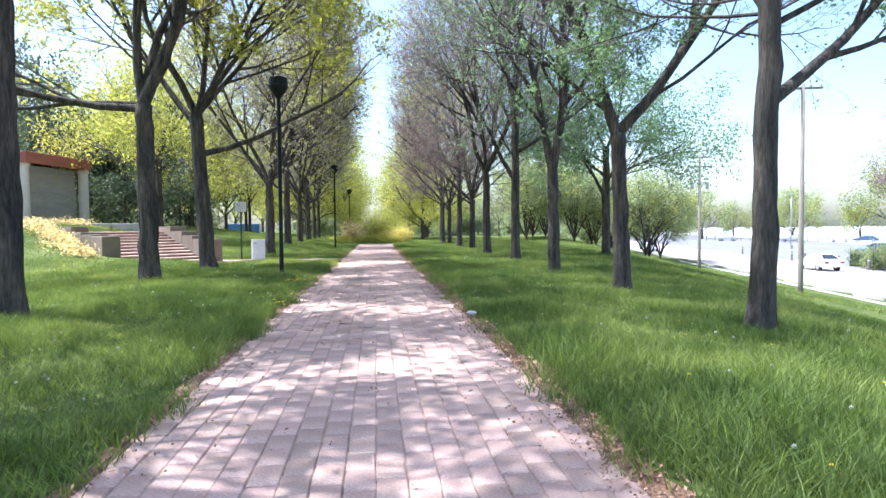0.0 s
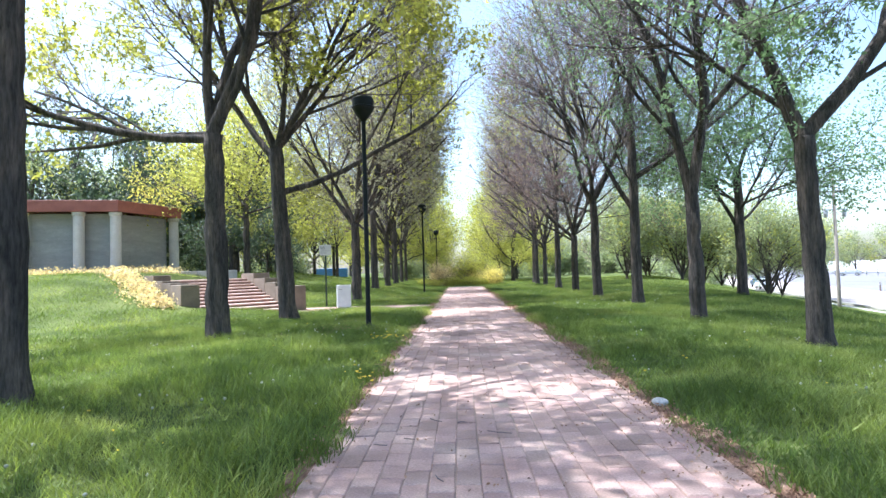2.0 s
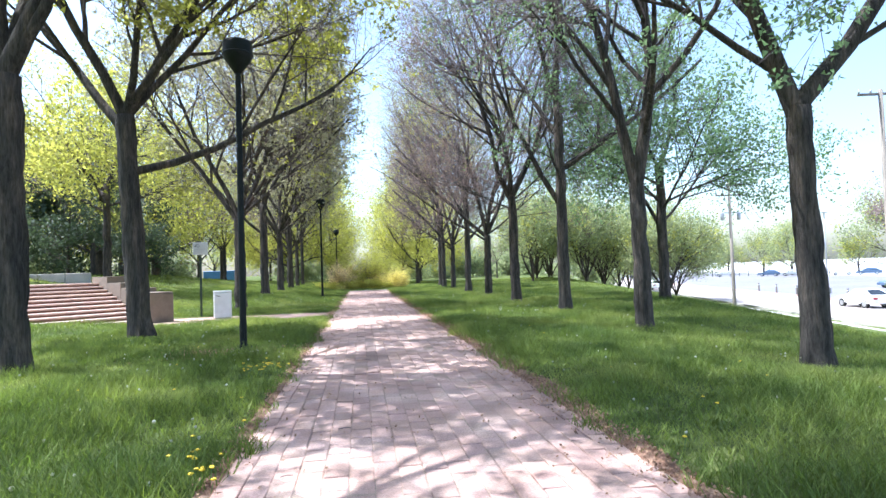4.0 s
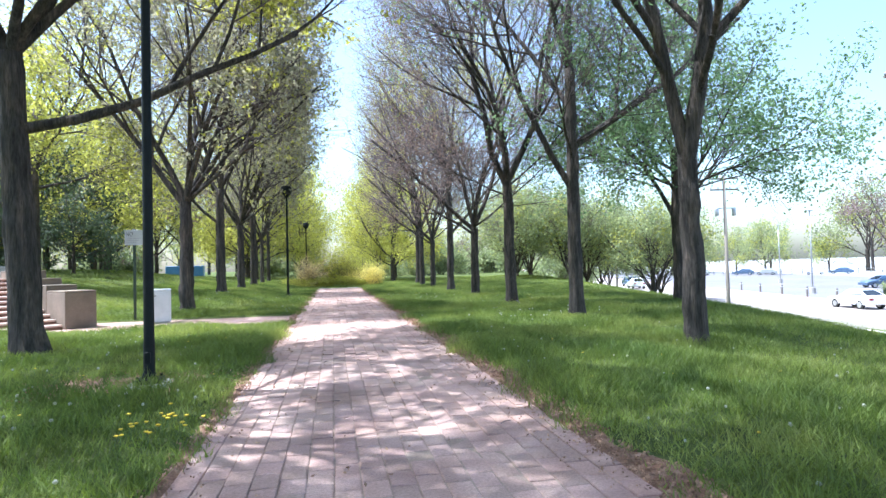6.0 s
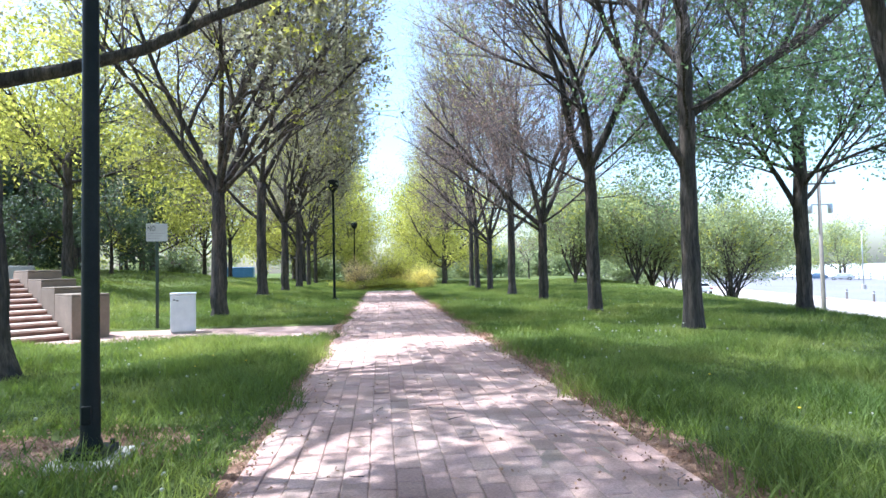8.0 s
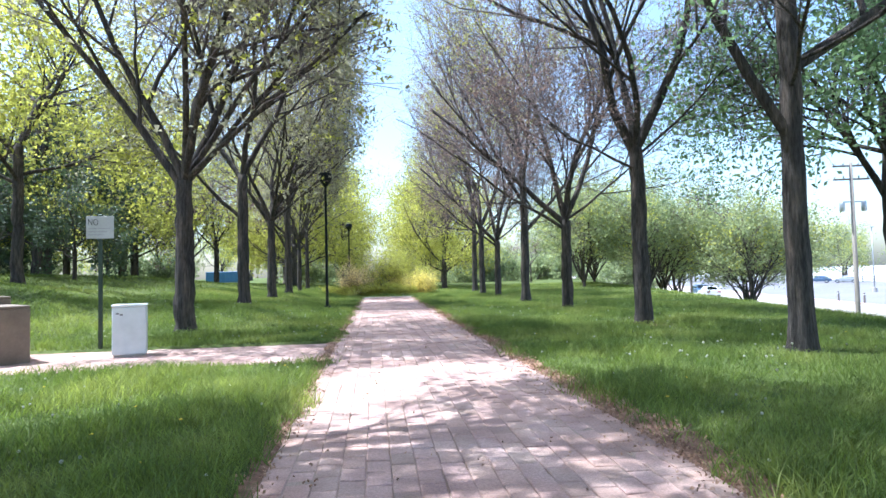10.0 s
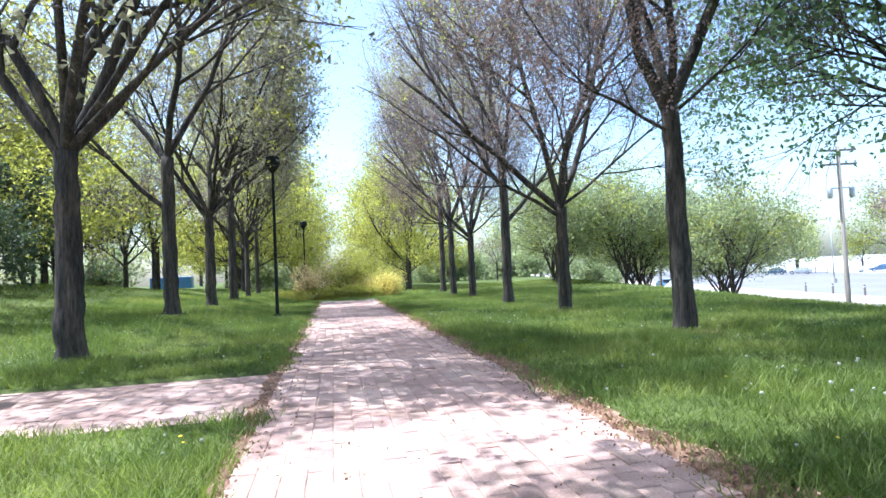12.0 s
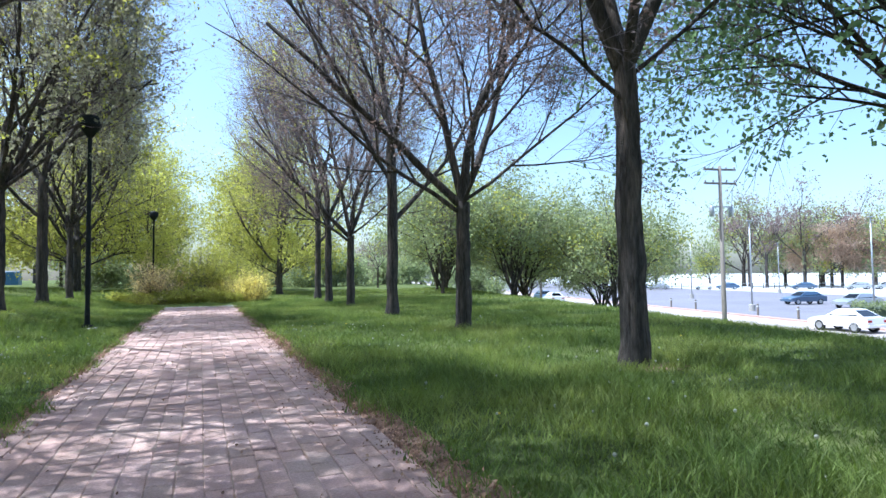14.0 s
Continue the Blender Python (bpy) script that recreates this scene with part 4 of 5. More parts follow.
# ---- cars ----
def car(paint, label, length=4.4, width=1.78, tall=1.45):
    ob = thing("car", Matrix(), label, "car")
    h, w = length / 2, width / 2
    # side outline of body and cabin, from the nose (+y) to the tail
    lower = [(h, 0.35), (h, 0.62), (h - 0.25, 0.76), (h - 1.15, 0.92), (-h + 0.55, 0.98), (-h + 0.05, 0.92), (-h, 0.6), (-h + 0.05, 0.35)]
    bm = bmesh.new()
    rings = []
    for x, inset in ((-w, 0.06), (-w + 0.05, 0.0), (w - 0.05, 0.0), (w, 0.06)):
        rings.append([bm.verts.new((x, y * (1 - inset * 0.4), 0.3 + (z - 0.3) * (1 - inset))) for y, z in lower])
    n = len(lower)
    for a, b in zip(rings, rings[1:]):
        for i in range(n):
            bm.faces.new((a[i], a[(i + 1) % n], b[(i + 1) % n], b[i]))
    bm.faces.new(rings[0][::-1])
    bm.faces.new(rings[-1])
    bmesh.ops.recalc_face_normals(bm, faces=bm.faces)
    body = part("body", bm, paint, ob)
    bm = bmesh.new()
    cab = [(h - 1.2, 0.93, w - 0.08), (h - 1.95, tall - 0.04, w - 0.26), (h - 2.4, tall, w - 0.28), (-h + 1.1, tall - 0.04, w - 0.28), (-h + 0.35, 0.97, w - 0.1)]
    left = [bm.verts.new((-x, y, z)) for y, z, x in cab]
    right = [bm.verts.new((x, y, z)) for y, z, x in cab]
    bm.faces.new(left)
    bm.faces.new(right[::-1])
    for i in range(5):
        j = (i + 1) % 5
        bm.faces.new((left[i], right[i], right[j], left[j]))
    bmesh.ops.recalc_face_normals(bm, faces=bm.faces)
    part("cabin", bm, paint, ob)
    for s in (-1, 1):
        bm = bmesh.new()
        q = [(h - 1.42, 0.97, w - 0.10), (h - 1.98, tall - 0.1, w - 0.255), (-h + 1.18, tall - 0.1, w - 0.27), (-h + 0.62, 1.0, w - 0.11)]
        bm.faces.new([bm.verts.new((s * (x + 0.008), y, z)) for y, z, x in q])
        r = bmesh.ops.solidify(bm, geom=bm.faces[:], thickness=0.006)
        part("side_window", bm, M_CARGLASS, ob)
    for y0, z0, x0, y1, z1, x1, nm in ((-h + 0.40, 0.99, w - 0.2, -h + 1.03, tall - 0.09, w - 0.36, "rear_window"), (h - 1.26, 0.97, w - 0.18, h - 1.9, tall - 0.08, w - 0.34, "windscreen")):
        d = -0.012 if nm == "rear_window" else 0.012
        bm = bmesh.new()
        bm.faces.new([bm.verts.new(c) for c in ((-x0, y0 + d, z0 + 0.012), (x0, y0 + d, z0 + 0.012), (x1, y1 + d, z1 + 0.012), (-x1, y1 + d, z1 + 0.012))])
        bmesh.ops.solidify(bm, geom=bm.faces[:], thickness=0.006)
        part(nm, bm, M_CARGLASS, ob)
    for sx in (-1, 1):
        for y in (h - 0.85, -h + 0.85):
            wheel = new("wheel")
            wheel.parent = ob
            wheel.location = (sx * (w - 0.1), y, 0.32)
            bm = bmesh.new()
            cyl(bm, (-0.1, 0, 0), (0.1, 0, 0), 0.32, 0.32, 20)
            part("tyre", bm, M_TYRE, wheel)
            bm = bmesh.new()
            cyl(bm, (-0.108, 0, 0), (0.108, 0, 0), 0.2, 0.2, 14)
            part("rim", bm, M_STEEL, wheel)
        bm = bmesh.new()
        box(bm, (sx * (w - 0.22) - 0.16, -h - 0.012, 0.66), (sx * (w - 0.22) + 0.16, -h + 0.06, 0.80), 0.01)
        part("tail_lamp", bm, M_REDLAMP, ob)
        bm = bmesh.new()
        box(bm, (sx * (w - 0.25) - 0.18, h - 0.12, 0.60), (sx * (w - 0.25) + 0.18, h + 0.008, 0.70), 0.01)
        part("headlamp", bm, M_STEEL, ob)
    bm = bmesh.new()
    box(bm, (-w + 0.08, -h - 0.03, 0.36), (w - 0.08, -h + 0.1, 0.55), 0.03)
    part("bumper", bm, paint, ob)
    return ob


ROAD_TURN = -math.degrees(math.atan(ROAD_SLOPE))
white_car = car(M_CARW, "small white hatchback parked on the pale road", 4.0, 1.7, 1.42)
white_car.matrix_basis = pose(37.0, 45.2, LOW + 0.03, 0, 0, ROAD_TURN + 8)
car(M_CARB, "dark blue car parked in the lot").matrix_basis = pose(62, 66, LOW + 0.06, 0, 0, 75)
car(M_CARS, "silver car parked in the lot").matrix_basis = pose(60, 59, LOW + 0.06, 0, 0, 80)
dark_car = car(M_CARB, "dark car parked behind the crab apples")
dark_car.matrix_basis = pose(43.5, 90, LOW + 0.05, 0, 0, 165)
copy_thing(white_car, pose(41.0, 84.0, LOW + 0.05, 0, 0, -15))["label"] = "white car half hidden behind the crab apples"
silver_car = car(M_CARS, "silver car in the far parking row")
silver_car.matrix_basis = pose(84, 132, LOW + 0.06, 0, 0, 48)
row_rng = random.Random(12)
for i in (2, 3, 5, 6, 9, 11, 12, 15):
    src = (white_car, silver_car, silver_car, dark_car)[row_rng.randrange(4)]
    c = copy_thing(src, pose(84 + i * 3.0, 132 - i * 3.4, LOW + 0.06, 0, 0, 48 + row_rng.uniform(-3, 3)))
    tagged(c, "car in the far parking row", "car", "far parking row")

railing = thing("fence", pose(112, 106, LOW + 0.06, 0, 0, -48.6), "pale metal railing behind the far parking row", "fence")
for z in (0.55, 1.15):
    bm = bmesh.new()
    box(bm, (-44, -0.03, z - 0.04), (44, 0.03, z + 0.04))
    part("rail", bm, M_STEEL, railing)
post_mesh = None
for i in range(45):
    if post_mesh is None:
        bm = bmesh.new()
        box(bm, (-0.06, -0.06, -0.1), (0.06, 0.06, 1.35), 0.01)
        post_mesh = mesh_of(bm, "post", M_POST)
    ob = new("post", post_mesh)
    ob.parent = railing
    ob.location = (-44 + 2 * i, 0.1, 0)


# ---- bollards, lot lamps, hedge, road sign ----
def bollard():
    ob = thing("bollard", Matrix(), "short dark bollard at the lot's edge", "bollard", "bollards along the lot")
    bm = bmesh.new()
    lathe(bm, [(0.09, -0.1), (0.09, 0.95), (0.07, 1.0), (0.02, 1.02)], 10)
    part("post", bm, M_WOOD, ob)
    bm = bmesh.new()
    lathe(bm, [(0.093, 0.78), (0.093, 0.86)], 10)
    part("band", bm, M_WHITE, ob)
    return ob


first = bollard()
first.matrix_basis = pose(ROAD_FAR + 1.0 + ROAD_SLOPE * 30, 30, LOW + 0.06)
for k in range(1, 10):
    y = 30 + 4.4 * k
    copy_thing(first, pose(ROAD_FAR + 1.0 + ROAD_SLOPE * y, y, LOW + 0.06))


def lot_light(tall):
    ob = thing("light_pole", Matrix(), "slim grey light pole in the parking lot", "light pole", "light poles of the lot")
    bm = bmesh.new()
    lathe(bm, [(0.3, -0.1), (0.3, 0.6), (0.28, 0.62)], 12)
    part("footing", bm, M_CONC, ob)
    bm = bmesh.new()
    lathe(bm, [(0.085, 0.62), (0.055, tall)], 10)
    part("pole", bm, M_STEEL, ob, smooth=True)
    bm = bmesh.new()
    box(bm, (-0.35, -0.1, tall), (0.35, 0.1, tall + 0.1), 0.03)
    part("luminaire", bm, M_STEEL, ob)
    return ob


lot_a = lot_light(8.5)
lot_a.matrix_basis = pose(48, 61, LOW + 0.06)
for x, y in ((56, 55), (64, 84), (92, 92)):
    copy_thing(lot_a, pose(x, y, LOW + 0.06))


def bush(name, label, seed, rx, ry, rz, n_stem, leaf, per, size, scatter, category="bush", group=""):
    """Many stems from one foot, in an uneven rounded outline."""
    rng = random.Random(seed)
    out = ([], [], [])
    for k in range(n_stem):
        a = rng.uniform(0, 2 * math.pi)
        el = rng.uniform(25, 85)
        d = Vector((math.cos(a) * math.cos(radians(el)) * rx, math.sin(a) * math.cos(radians(el)) * ry, math.sin(radians(el)) * rz))
        p = Vector((math.cos(a) * rx * 0.25 * rng.random(), math.sin(a) * ry * 0.25 * rng.random(), -0.08))
        grow(rng, out, p, d.normalized(), d.length * rng.uniform(0.6, 1.05), 0.022, 1, 3, 0.03, (20, 60), (6, 6, 5))
    ob = thing(name, Matrix(), label, category, group)
    V, F = [], []
    for pts, rads, sides in out[0] + out[1]:
        tube(V, F, pts, rads, 3)
    st = new("branching", lists_mesh("branching", V, F, M_TWIG, True))
    st.parent = ob
    st["kind"] = "stuff"
    lv = new("foliage", leaf_mesh(rng, out[2], per, size, scatter, "foliage", leaf, 3))
    lv.parent = ob
    return ob


forsythia = bush("bush", "yellow-flowering forsythia at the end of the path", 81, 0.95, 0.85, 1.15, 26, M_LEAF_F, 10, 0.07, 0.07)
forsythia.matrix_basis = pose(2.2, 51.9, 0.0)
green_bush = bush("bush", "upright bright green bush at the end of the path", 82, 1.2, 1.1, 2.1, 30, M_LEAF_Y, 9, 0.085, 0.08)
green_bush.matrix_basis = pose(-0.1, 53.2, 0.0)
pale_bush = bush("bush", "pale pinkish budding bush at the end of the path", 83, 1.0, 1.0, 1.7, 20, M_PALE, 8, 0.08, 0.08)
pale_bush.matrix_basis = pose(-2.0, 51.9, 0.0)
copy_thing(green_bush, pose(1.2, 55.0, 0.0, 0, 0, 140))
copy_thing(forsythia, pose(0.9, 52.9, 0.0, 0, 0, 200)).scale = (0.8, 0.8, 0.8)
low_bush = bush("bush", "low leafy ground shrub before the path's end", 84, 0.8, 0.6, 0.38, 22, M_LEAF_Y, 8, 0.07, 0.05)
low_bush.matrix_basis = pose(-0.6, 51.1, 0.0)
for x, y, s in ((0.5, 51.0, 1.0), (1.4, 51.2, 0.8), (-1.6, 51.2, 1.1), (-2.6, 51.3, 0.9), (0.0, 51.6, 1.2), (-3.6, 51.6, 1.0)):
    copy_thing(low_bush, pose(x, y, 0.0, 0, 0, x * 77)).scale = (s, s, s)
tagged(new("pavement", lists_mesh("pavement", [(x, y, z) for z in (-0.1, 0.012) for y in (PATH_END + 0.01, PATH_END + 1.6) for x in (-1.7, 1.5)],
                  [(0, 2, 3, 1), (4, 5, 7, 6), (0, 1, 5, 4), (1, 3, 7, 5), (3, 2, 6, 7), (2, 0, 4, 6)], M_SLAB)), "pale concrete slab closing the brick path", "pavement", kind="structure")

# undergrowth closing the view under the far crowns
under = bush("bush", "spring-green undergrowth under the far trees", 85, 3.2, 3.0, 2.2, 14, M_LEAF_G, 9, 0.28, 0.25, group="undergrowth of the far woods")
under.matrix_basis = pose(-8.5, 84, 0.6)
urng = random.Random(4)
for x, y in ((-5, 100), (7, 101), (11, 90), (16, 94), (22, 99), (-25, 82), (-30, 88), (-37, 80), (28, 101), (35, 98), (-10, 98), (9, 110), (-44, 72), (-28, 60), (-36, 54), (42, 106), (-46, 60), (-31, 100)):
    s = urng.uniform(0.8, 1.5)
    copy_thing(under, pose(x, y, ground_z(x, y) - 0.2, 0, 0, urng.uniform(0, 360))).scale = (s, s, s)

hedge = thing("hedge", pose(43.8, 45.0, LOW, 0, 0, ROAD_TURN - 60), "clipped green hedge across the road", "hedge")
hr = random.Random(9)
spots = []
for i in range(900):
    x, y, z = hr.uniform(-3.6, 3.6), hr.uniform(-0.7, 0.7), hr.uniform(0.1, 1.5)
    if max(abs(y) / 0.7, z / 1.5, abs(x) / 3.6) > 0.72:
        v = Vector((x, y, z))
        spots.append((v, v + Vector((0, 0, 0.1)), Vector((0, 0, 1))))
lv = new("foliage", leaf_mesh(hr, spots, 9, 0.14, 0.1, "foliage", M_LEAF_G))
lv.parent = hedge
# solid dark box inside the leaves, standing in for the hedge's shaded depth
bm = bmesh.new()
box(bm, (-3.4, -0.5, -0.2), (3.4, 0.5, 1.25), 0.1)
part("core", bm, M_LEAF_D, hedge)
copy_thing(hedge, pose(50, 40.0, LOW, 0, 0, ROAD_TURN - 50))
yew = bush("tree", "tall dark conifer beyond the hedge", 86, 1.8, 1.8, 7.0, 40, M_LEAF_D, 10, 0.28, 0.2, category="tree")
yew.matrix_basis = pose(57, 40.0, LOW)

side_bush = bush("bush", "rounded green shrub beside the road", 87, 1.7, 1.5, 1.7, 22, M_LEAF_G, 12, 0.12, 0.1)
side_bush.matrix_basis = pose(41.6, 43.4, LOW, 0, 0, 30)

road_sign = thing("sign", pose(40.2, 43.2, LOW + 0.03, 0, 0, 40), "small white sign on a post by the hedge", "sign")
bm = bmesh.new()
box(bm, (-0.03, -0.03, -0.2), (0.03, 0.03, 2.1))
part("post", bm, M_POST, road_sign)
bm = bmesh.new()
box(bm, (-0.28, -0.05, 1.5), (0.28, -0.035, 2.1), 0.003)
part("plate", bm, M_SIGN, road_sign)

# sidewalk along the lawn's foot, and the blue van far off on the other side
strip("pavement_side", ROAD_NEAR - 2.2, ROAD_NEAR - 0.9, -200, 60, LOW + 0.055, M_CONC, "grey concrete sidewalk in patches of shade", "sidewalk", 0.1)
shed = thing("container", pose(-24, 110, ground_z(-24, 110), 0, 0, 4), "blue metal container at the far lawn", "container")
bm = bmesh.new()
box(bm, (-2.8, -1.1, -0.1), (2.8, 1.1, 1.7), 0.05)
part("body", bm, M_BLUEWALL, shed)
for k in range(9):
    bm = bmesh.new()
    box(bm, (-2.6 + 0.62 * k, -1.14, 0.05), (-2.35 + 0.62 * k, -1.103, 1.6))
    part("rib", bm, M_BLUEWALL, shed)

# ---- pale ground cover beside the steps ----
gr = random.Random(21)
spots = []
for i in range(2600):
    f = gr.random()
    # along the cheek wall, then round the pavilion's front
    if f < 0.25:
        ly, lx = gr.uniform(-0.6, 6.0), -2.55 - abs(gr.gauss(0, 0.4))
        x, y = -8.12 + lx * 0.731 - ly * 0.682, 23.49 + lx * 0.682 + ly * 0.731
    else:
        a = radians(gr.uniform(-165, -20))
        r = 4.55 + abs(gr.gauss(0, 0.8))
        x, y = -19.6 + r * math.cos(a), 32.9 + r * math.sin(a)
    z = ground_z(x, y) + gr.uniform(0, 0.12)
    v = Vector((x, y, z))
    spots.append((v, v + Vector((0, 0, 0.08)), Vector((0, 0, 1))))
tagged(new("ground_cover", leaf_mesh(gr, spots, 7, 0.10, 0.10, "ground_cover", M_PALE)), "pale yellow-green flowering ground cover on the bank", "ground cover", kind="stuff")

# ---- bare soil along the paving ----
def soil_width(y, side):
    """Breadth of the bare strip: wide in places along the road side, narrow on the other."""
    w = 0.04 + 0.12 * (0.5 + 0.5 * np.sin(y * 0.9 + 3)) * (0.5 + 0.5 * np.sin(y * 2.7 + 1)) + 0.05 * (0.5 + 0.5 * np.sin(y * 5.3))
    if side > 0:
        w = w + 0.17 * smooth01((y - 10) / 3) * (1 - smooth01((y - 23.5) / 3)) * (0.6 + 0.4 * np.sin(y * 1.3 + 0.5))
    return w * (1.0 if side > 0 else 0.3)


def soil_edge(name, side, seed):
    rng = random.Random(seed)
    V, F = [], []
    y = -2.0
    i = 0
    while y < PATH_END:
        w = float(soil_width(y, side)) + 0.05 * rng.random()
        inn = 0.06 * rng.random() * max(0.0, math.sin(y * 1.7 + 2 * seed)) * (0.5 + 0.5 * math.sin(y * 0.63))
        e = PATH_R if side > 0 else PATH_L
        V += [(e - side * inn, y, -0.006), (e + side * 0.03, y, 0.006), (e + side * w, y, 0.012 + ground_z(e + side * w, y) * 0.6), (e + side * (w + 0.12), y, ground_z(e + side * (w + 0.12), y) - 0.02)]
        if i:
            for k in range(3):
                a = (i - 1) * 4 + k
                F.append((a, a + 1, a + 5, a + 4) if side > 0 else (a, a + 4, a + 5, a + 1))
        i += 1
        y += 0.14
    return tagged(new(name, lists_mesh(name, V, F, M_DIRT, True)), "strip of bare pinkish soil beside the paving", "soil", kind="structure")


soil_edge("trim_soil", 1, 3)
soil_edge("trim_soil_left", -1, 5)

def soil_patch(x, y, r, seed):
    rng = random.Random(seed)
    V, F = [(x, y, ground_z(x, y) + 0.022)], []
    for k in range(22):
        a = 2 * math.pi * k / 22
        rr = r * rng.uniform(0.45, 1.25)
        px, py = x + rr * math.cos(a) * 1.3, y + rr * math.sin(a)
        V.append((px, py, ground_z(px, py) + 0.004))
        F.append((0, k + 1, (k + 1) % 22 + 1))
    return tagged(new("soil_patch", lists_mesh("soil_patch", V, F, M_DIRT, True)), "worn patch of bare soil in the grass", "soil", kind="structure")


soil_patch(-2.95, 16.2, 0.72, 5)
soil_patch(5.35, 27.15, 0.4, 6)

# dry leaves, crumbs and short sticks on the paving
lr = np.random.RandomState(6)
spots = []
for i in range(6200):
    side = 1 if lr.rand() < 0.76 else -1
    e = PATH_R if side > 0 else PATH_L
    x = e - side * abs(lr.normal(0, 0.22)) + side * 0.15 if lr.rand() < 0.86 else lr.uniform(PATH_L, PATH_R)
    y = lr.uniform(1.5, 44)
    v = Vector((x, y, max(0.012, ground_z(x, y) + 0.012)))
    spots.append((v, v + Vector((0, 0, 0.004)), Vector((0, 0, 1))))
for i in range(7000):
    side = 1 if lr.rand() < 0.8 else -1
    y = lr.uniform(1.5, 34)
    x = (PATH_R if side > 0 else PATH_L) + side * (lr.uniform(-0.08, 0.12) + lr.rand() * float(soil_width(y, side)))
    v = Vector((x, y, max(0.014, ground_z(x, y) + 0.012)))
    spots.append((v, v + Vector((0, 0, 0.012)), Vector((0, 0, 1))))
for i in range(520):
    x, y = -2.8 + lr.normal(0, 0.6), 16.2 + lr.normal(0, 0.38)
    v = Vector((x, y, ground_z(x, y) + 0.03))
    spots.append((v, v + Vector((0, 0, 0.004)), Vector((0, 0, 1))))
tagged(new("leaf_litter", leaf_mesh(random.Random(2), spots, 2, 0.026, 0.012, "leaf_litter", M_LITTER)), "dry brown leaf crumbs on the paving", "leaf litter", kind="stuff")
sr = random.Random(14)
for i in range(26):
    x, y, a = sr.uniform(PATH_L + 0.1, PATH_R - 0.1), sr.uniform(2.6, 24), sr.uniform(0, 180)
    n = sr.uniform(0.05, 0.22)
    V, F = [], []
    tube(V, F, [Vector((-n / 2, 0, 0.004)), Vector((0, 0.1 * n, 0.006)), Vector((n / 2, 0, 0.004))], [0.004, 0.004, 0.003], 4)
    st = tagged(new("stick", lists_mesh("stick", V, F, M_TWIG)), "thin dry stick lying on the paving", "stick", "fallen sticks")
    st.matrix_basis = pose(x, y, 0.008, 0, 0, a)

rock = bmesh.new()
bmesh.ops.create_icosphere(rock, subdivisions=3, radius=0.065)
for v in rock.verts:
    v.co = Vector((v.co.x * 1.15, v.co.y * 0.9, v.co.z * 0.6)) * (1 + 0.28 * noise.noise(v.co * 9))
stone = tagged(new("rock", mesh_of(rock, "rock", M_ROCK, True)), "pale rounded stone at the edge of the paving", "rock")
stone.matrix_basis = pose(1.36, 8.4, 0.05)


# ---- dandelions ----
def puffs(name, spots, material, r, stem):
    V, F, S = [], [], []
    for x, y, h, s in spots:
        z = ground_z(x, y)
        tube(V, F, [Vector((x, y, z)), Vector((x + 0.01, y, z + h * 0.5)), Vector((x + 0.015, y + 0.01, z + h))], [0.003, 0.0025, 0.0025], 3)
        S += [1] * (len(F) - len(S))
        b = len(V)
        R = r * s
        rings = [(0.3, -0.85), (0.85, -0.4), (1.0, 0.15), (0.75, 0.65), (0.25, 0.95)] if stem else [(0.25, -0.35), (0.8, -0.1), (1.0, 0.15), (0.7, 0.35), (0.2, 0.4)]
        for rr, zz in rings:
            for k in range(7):
                a = 2 * math.pi * k / 7
                V.append(Vector((x + 0.015 + R * rr * math.cos(a), y + 0.01 + R * rr * math.sin(a), z + h + R * zz)))
        for j in range(4):
            for k in range(7):
                F.append((b + j * 7 + k, b + j * 7 + (k + 1) % 7, b + (j + 1) * 7 + (k + 1) % 7, b + (j + 1) * 7 + k))
        F.append(tuple(b + 28 + k for k in range(7)))
        S += [0] * (len(F) - len(S))
    me = lists_mesh(name, V, F, material, True)
    me.materials.append(M_STEM)
    me.polygons.foreach_set("material_index", S)
    return me


dr = random.Random(31)
white, yellow = [], []
for i in range(620):
    side = 1 if dr.random() < 0.4 else -1
    x = (PATH_R + 0.3 + abs(dr.gauss(0, 3.2))) if side > 0 else (PATH_L - 0.3 - abs(dr.gauss(0, 3.2)))
    y = dr.uniform(2.0, 36)
    if CROSS_Y0 - 0.3 < y < CROSS_Y1 + 0.3 and x < 0:
        continue
    (white if dr.random() < 0.8 else yellow).append((x, y, dr.uniform(0.06, 0.11), dr.uniform(0.6, 1.1)))
for i in range(26):
    white.append((4.6 + dr.gauss(0, 1.1), 22.0 + dr.gauss(0, 0.9), dr.uniform(0.1, 0.16), dr.uniform(0.9, 1.2)))
for i in range(22):
    yellow.append((-1.95 + dr.gauss(0, 0.2), 13.9 + dr.gauss(0, 0.35), dr.uniform(0.08, 0.13), dr.uniform(0.9, 1.3)))
for i in range(16):
    yellow.append((-1.66 + dr.gauss(0, 0.1), 9.9 + dr.gauss(0, 0.4), dr.uniform(0.08, 0.13), dr.uniform(0.9, 1.3)))
tagged(new("dandelion_clocks", puffs("dandelion_clocks", white, M_PUFF, 0.016, True)), "white dandelion seed heads standing in the grass", "dandelions", kind="stuff")
tagged(new("dandelions", puffs("dandelions", yellow, M_YELLOW, 0.017, False)), "yellow dandelions flowering in the grass", "dandelions", kind="stuff")

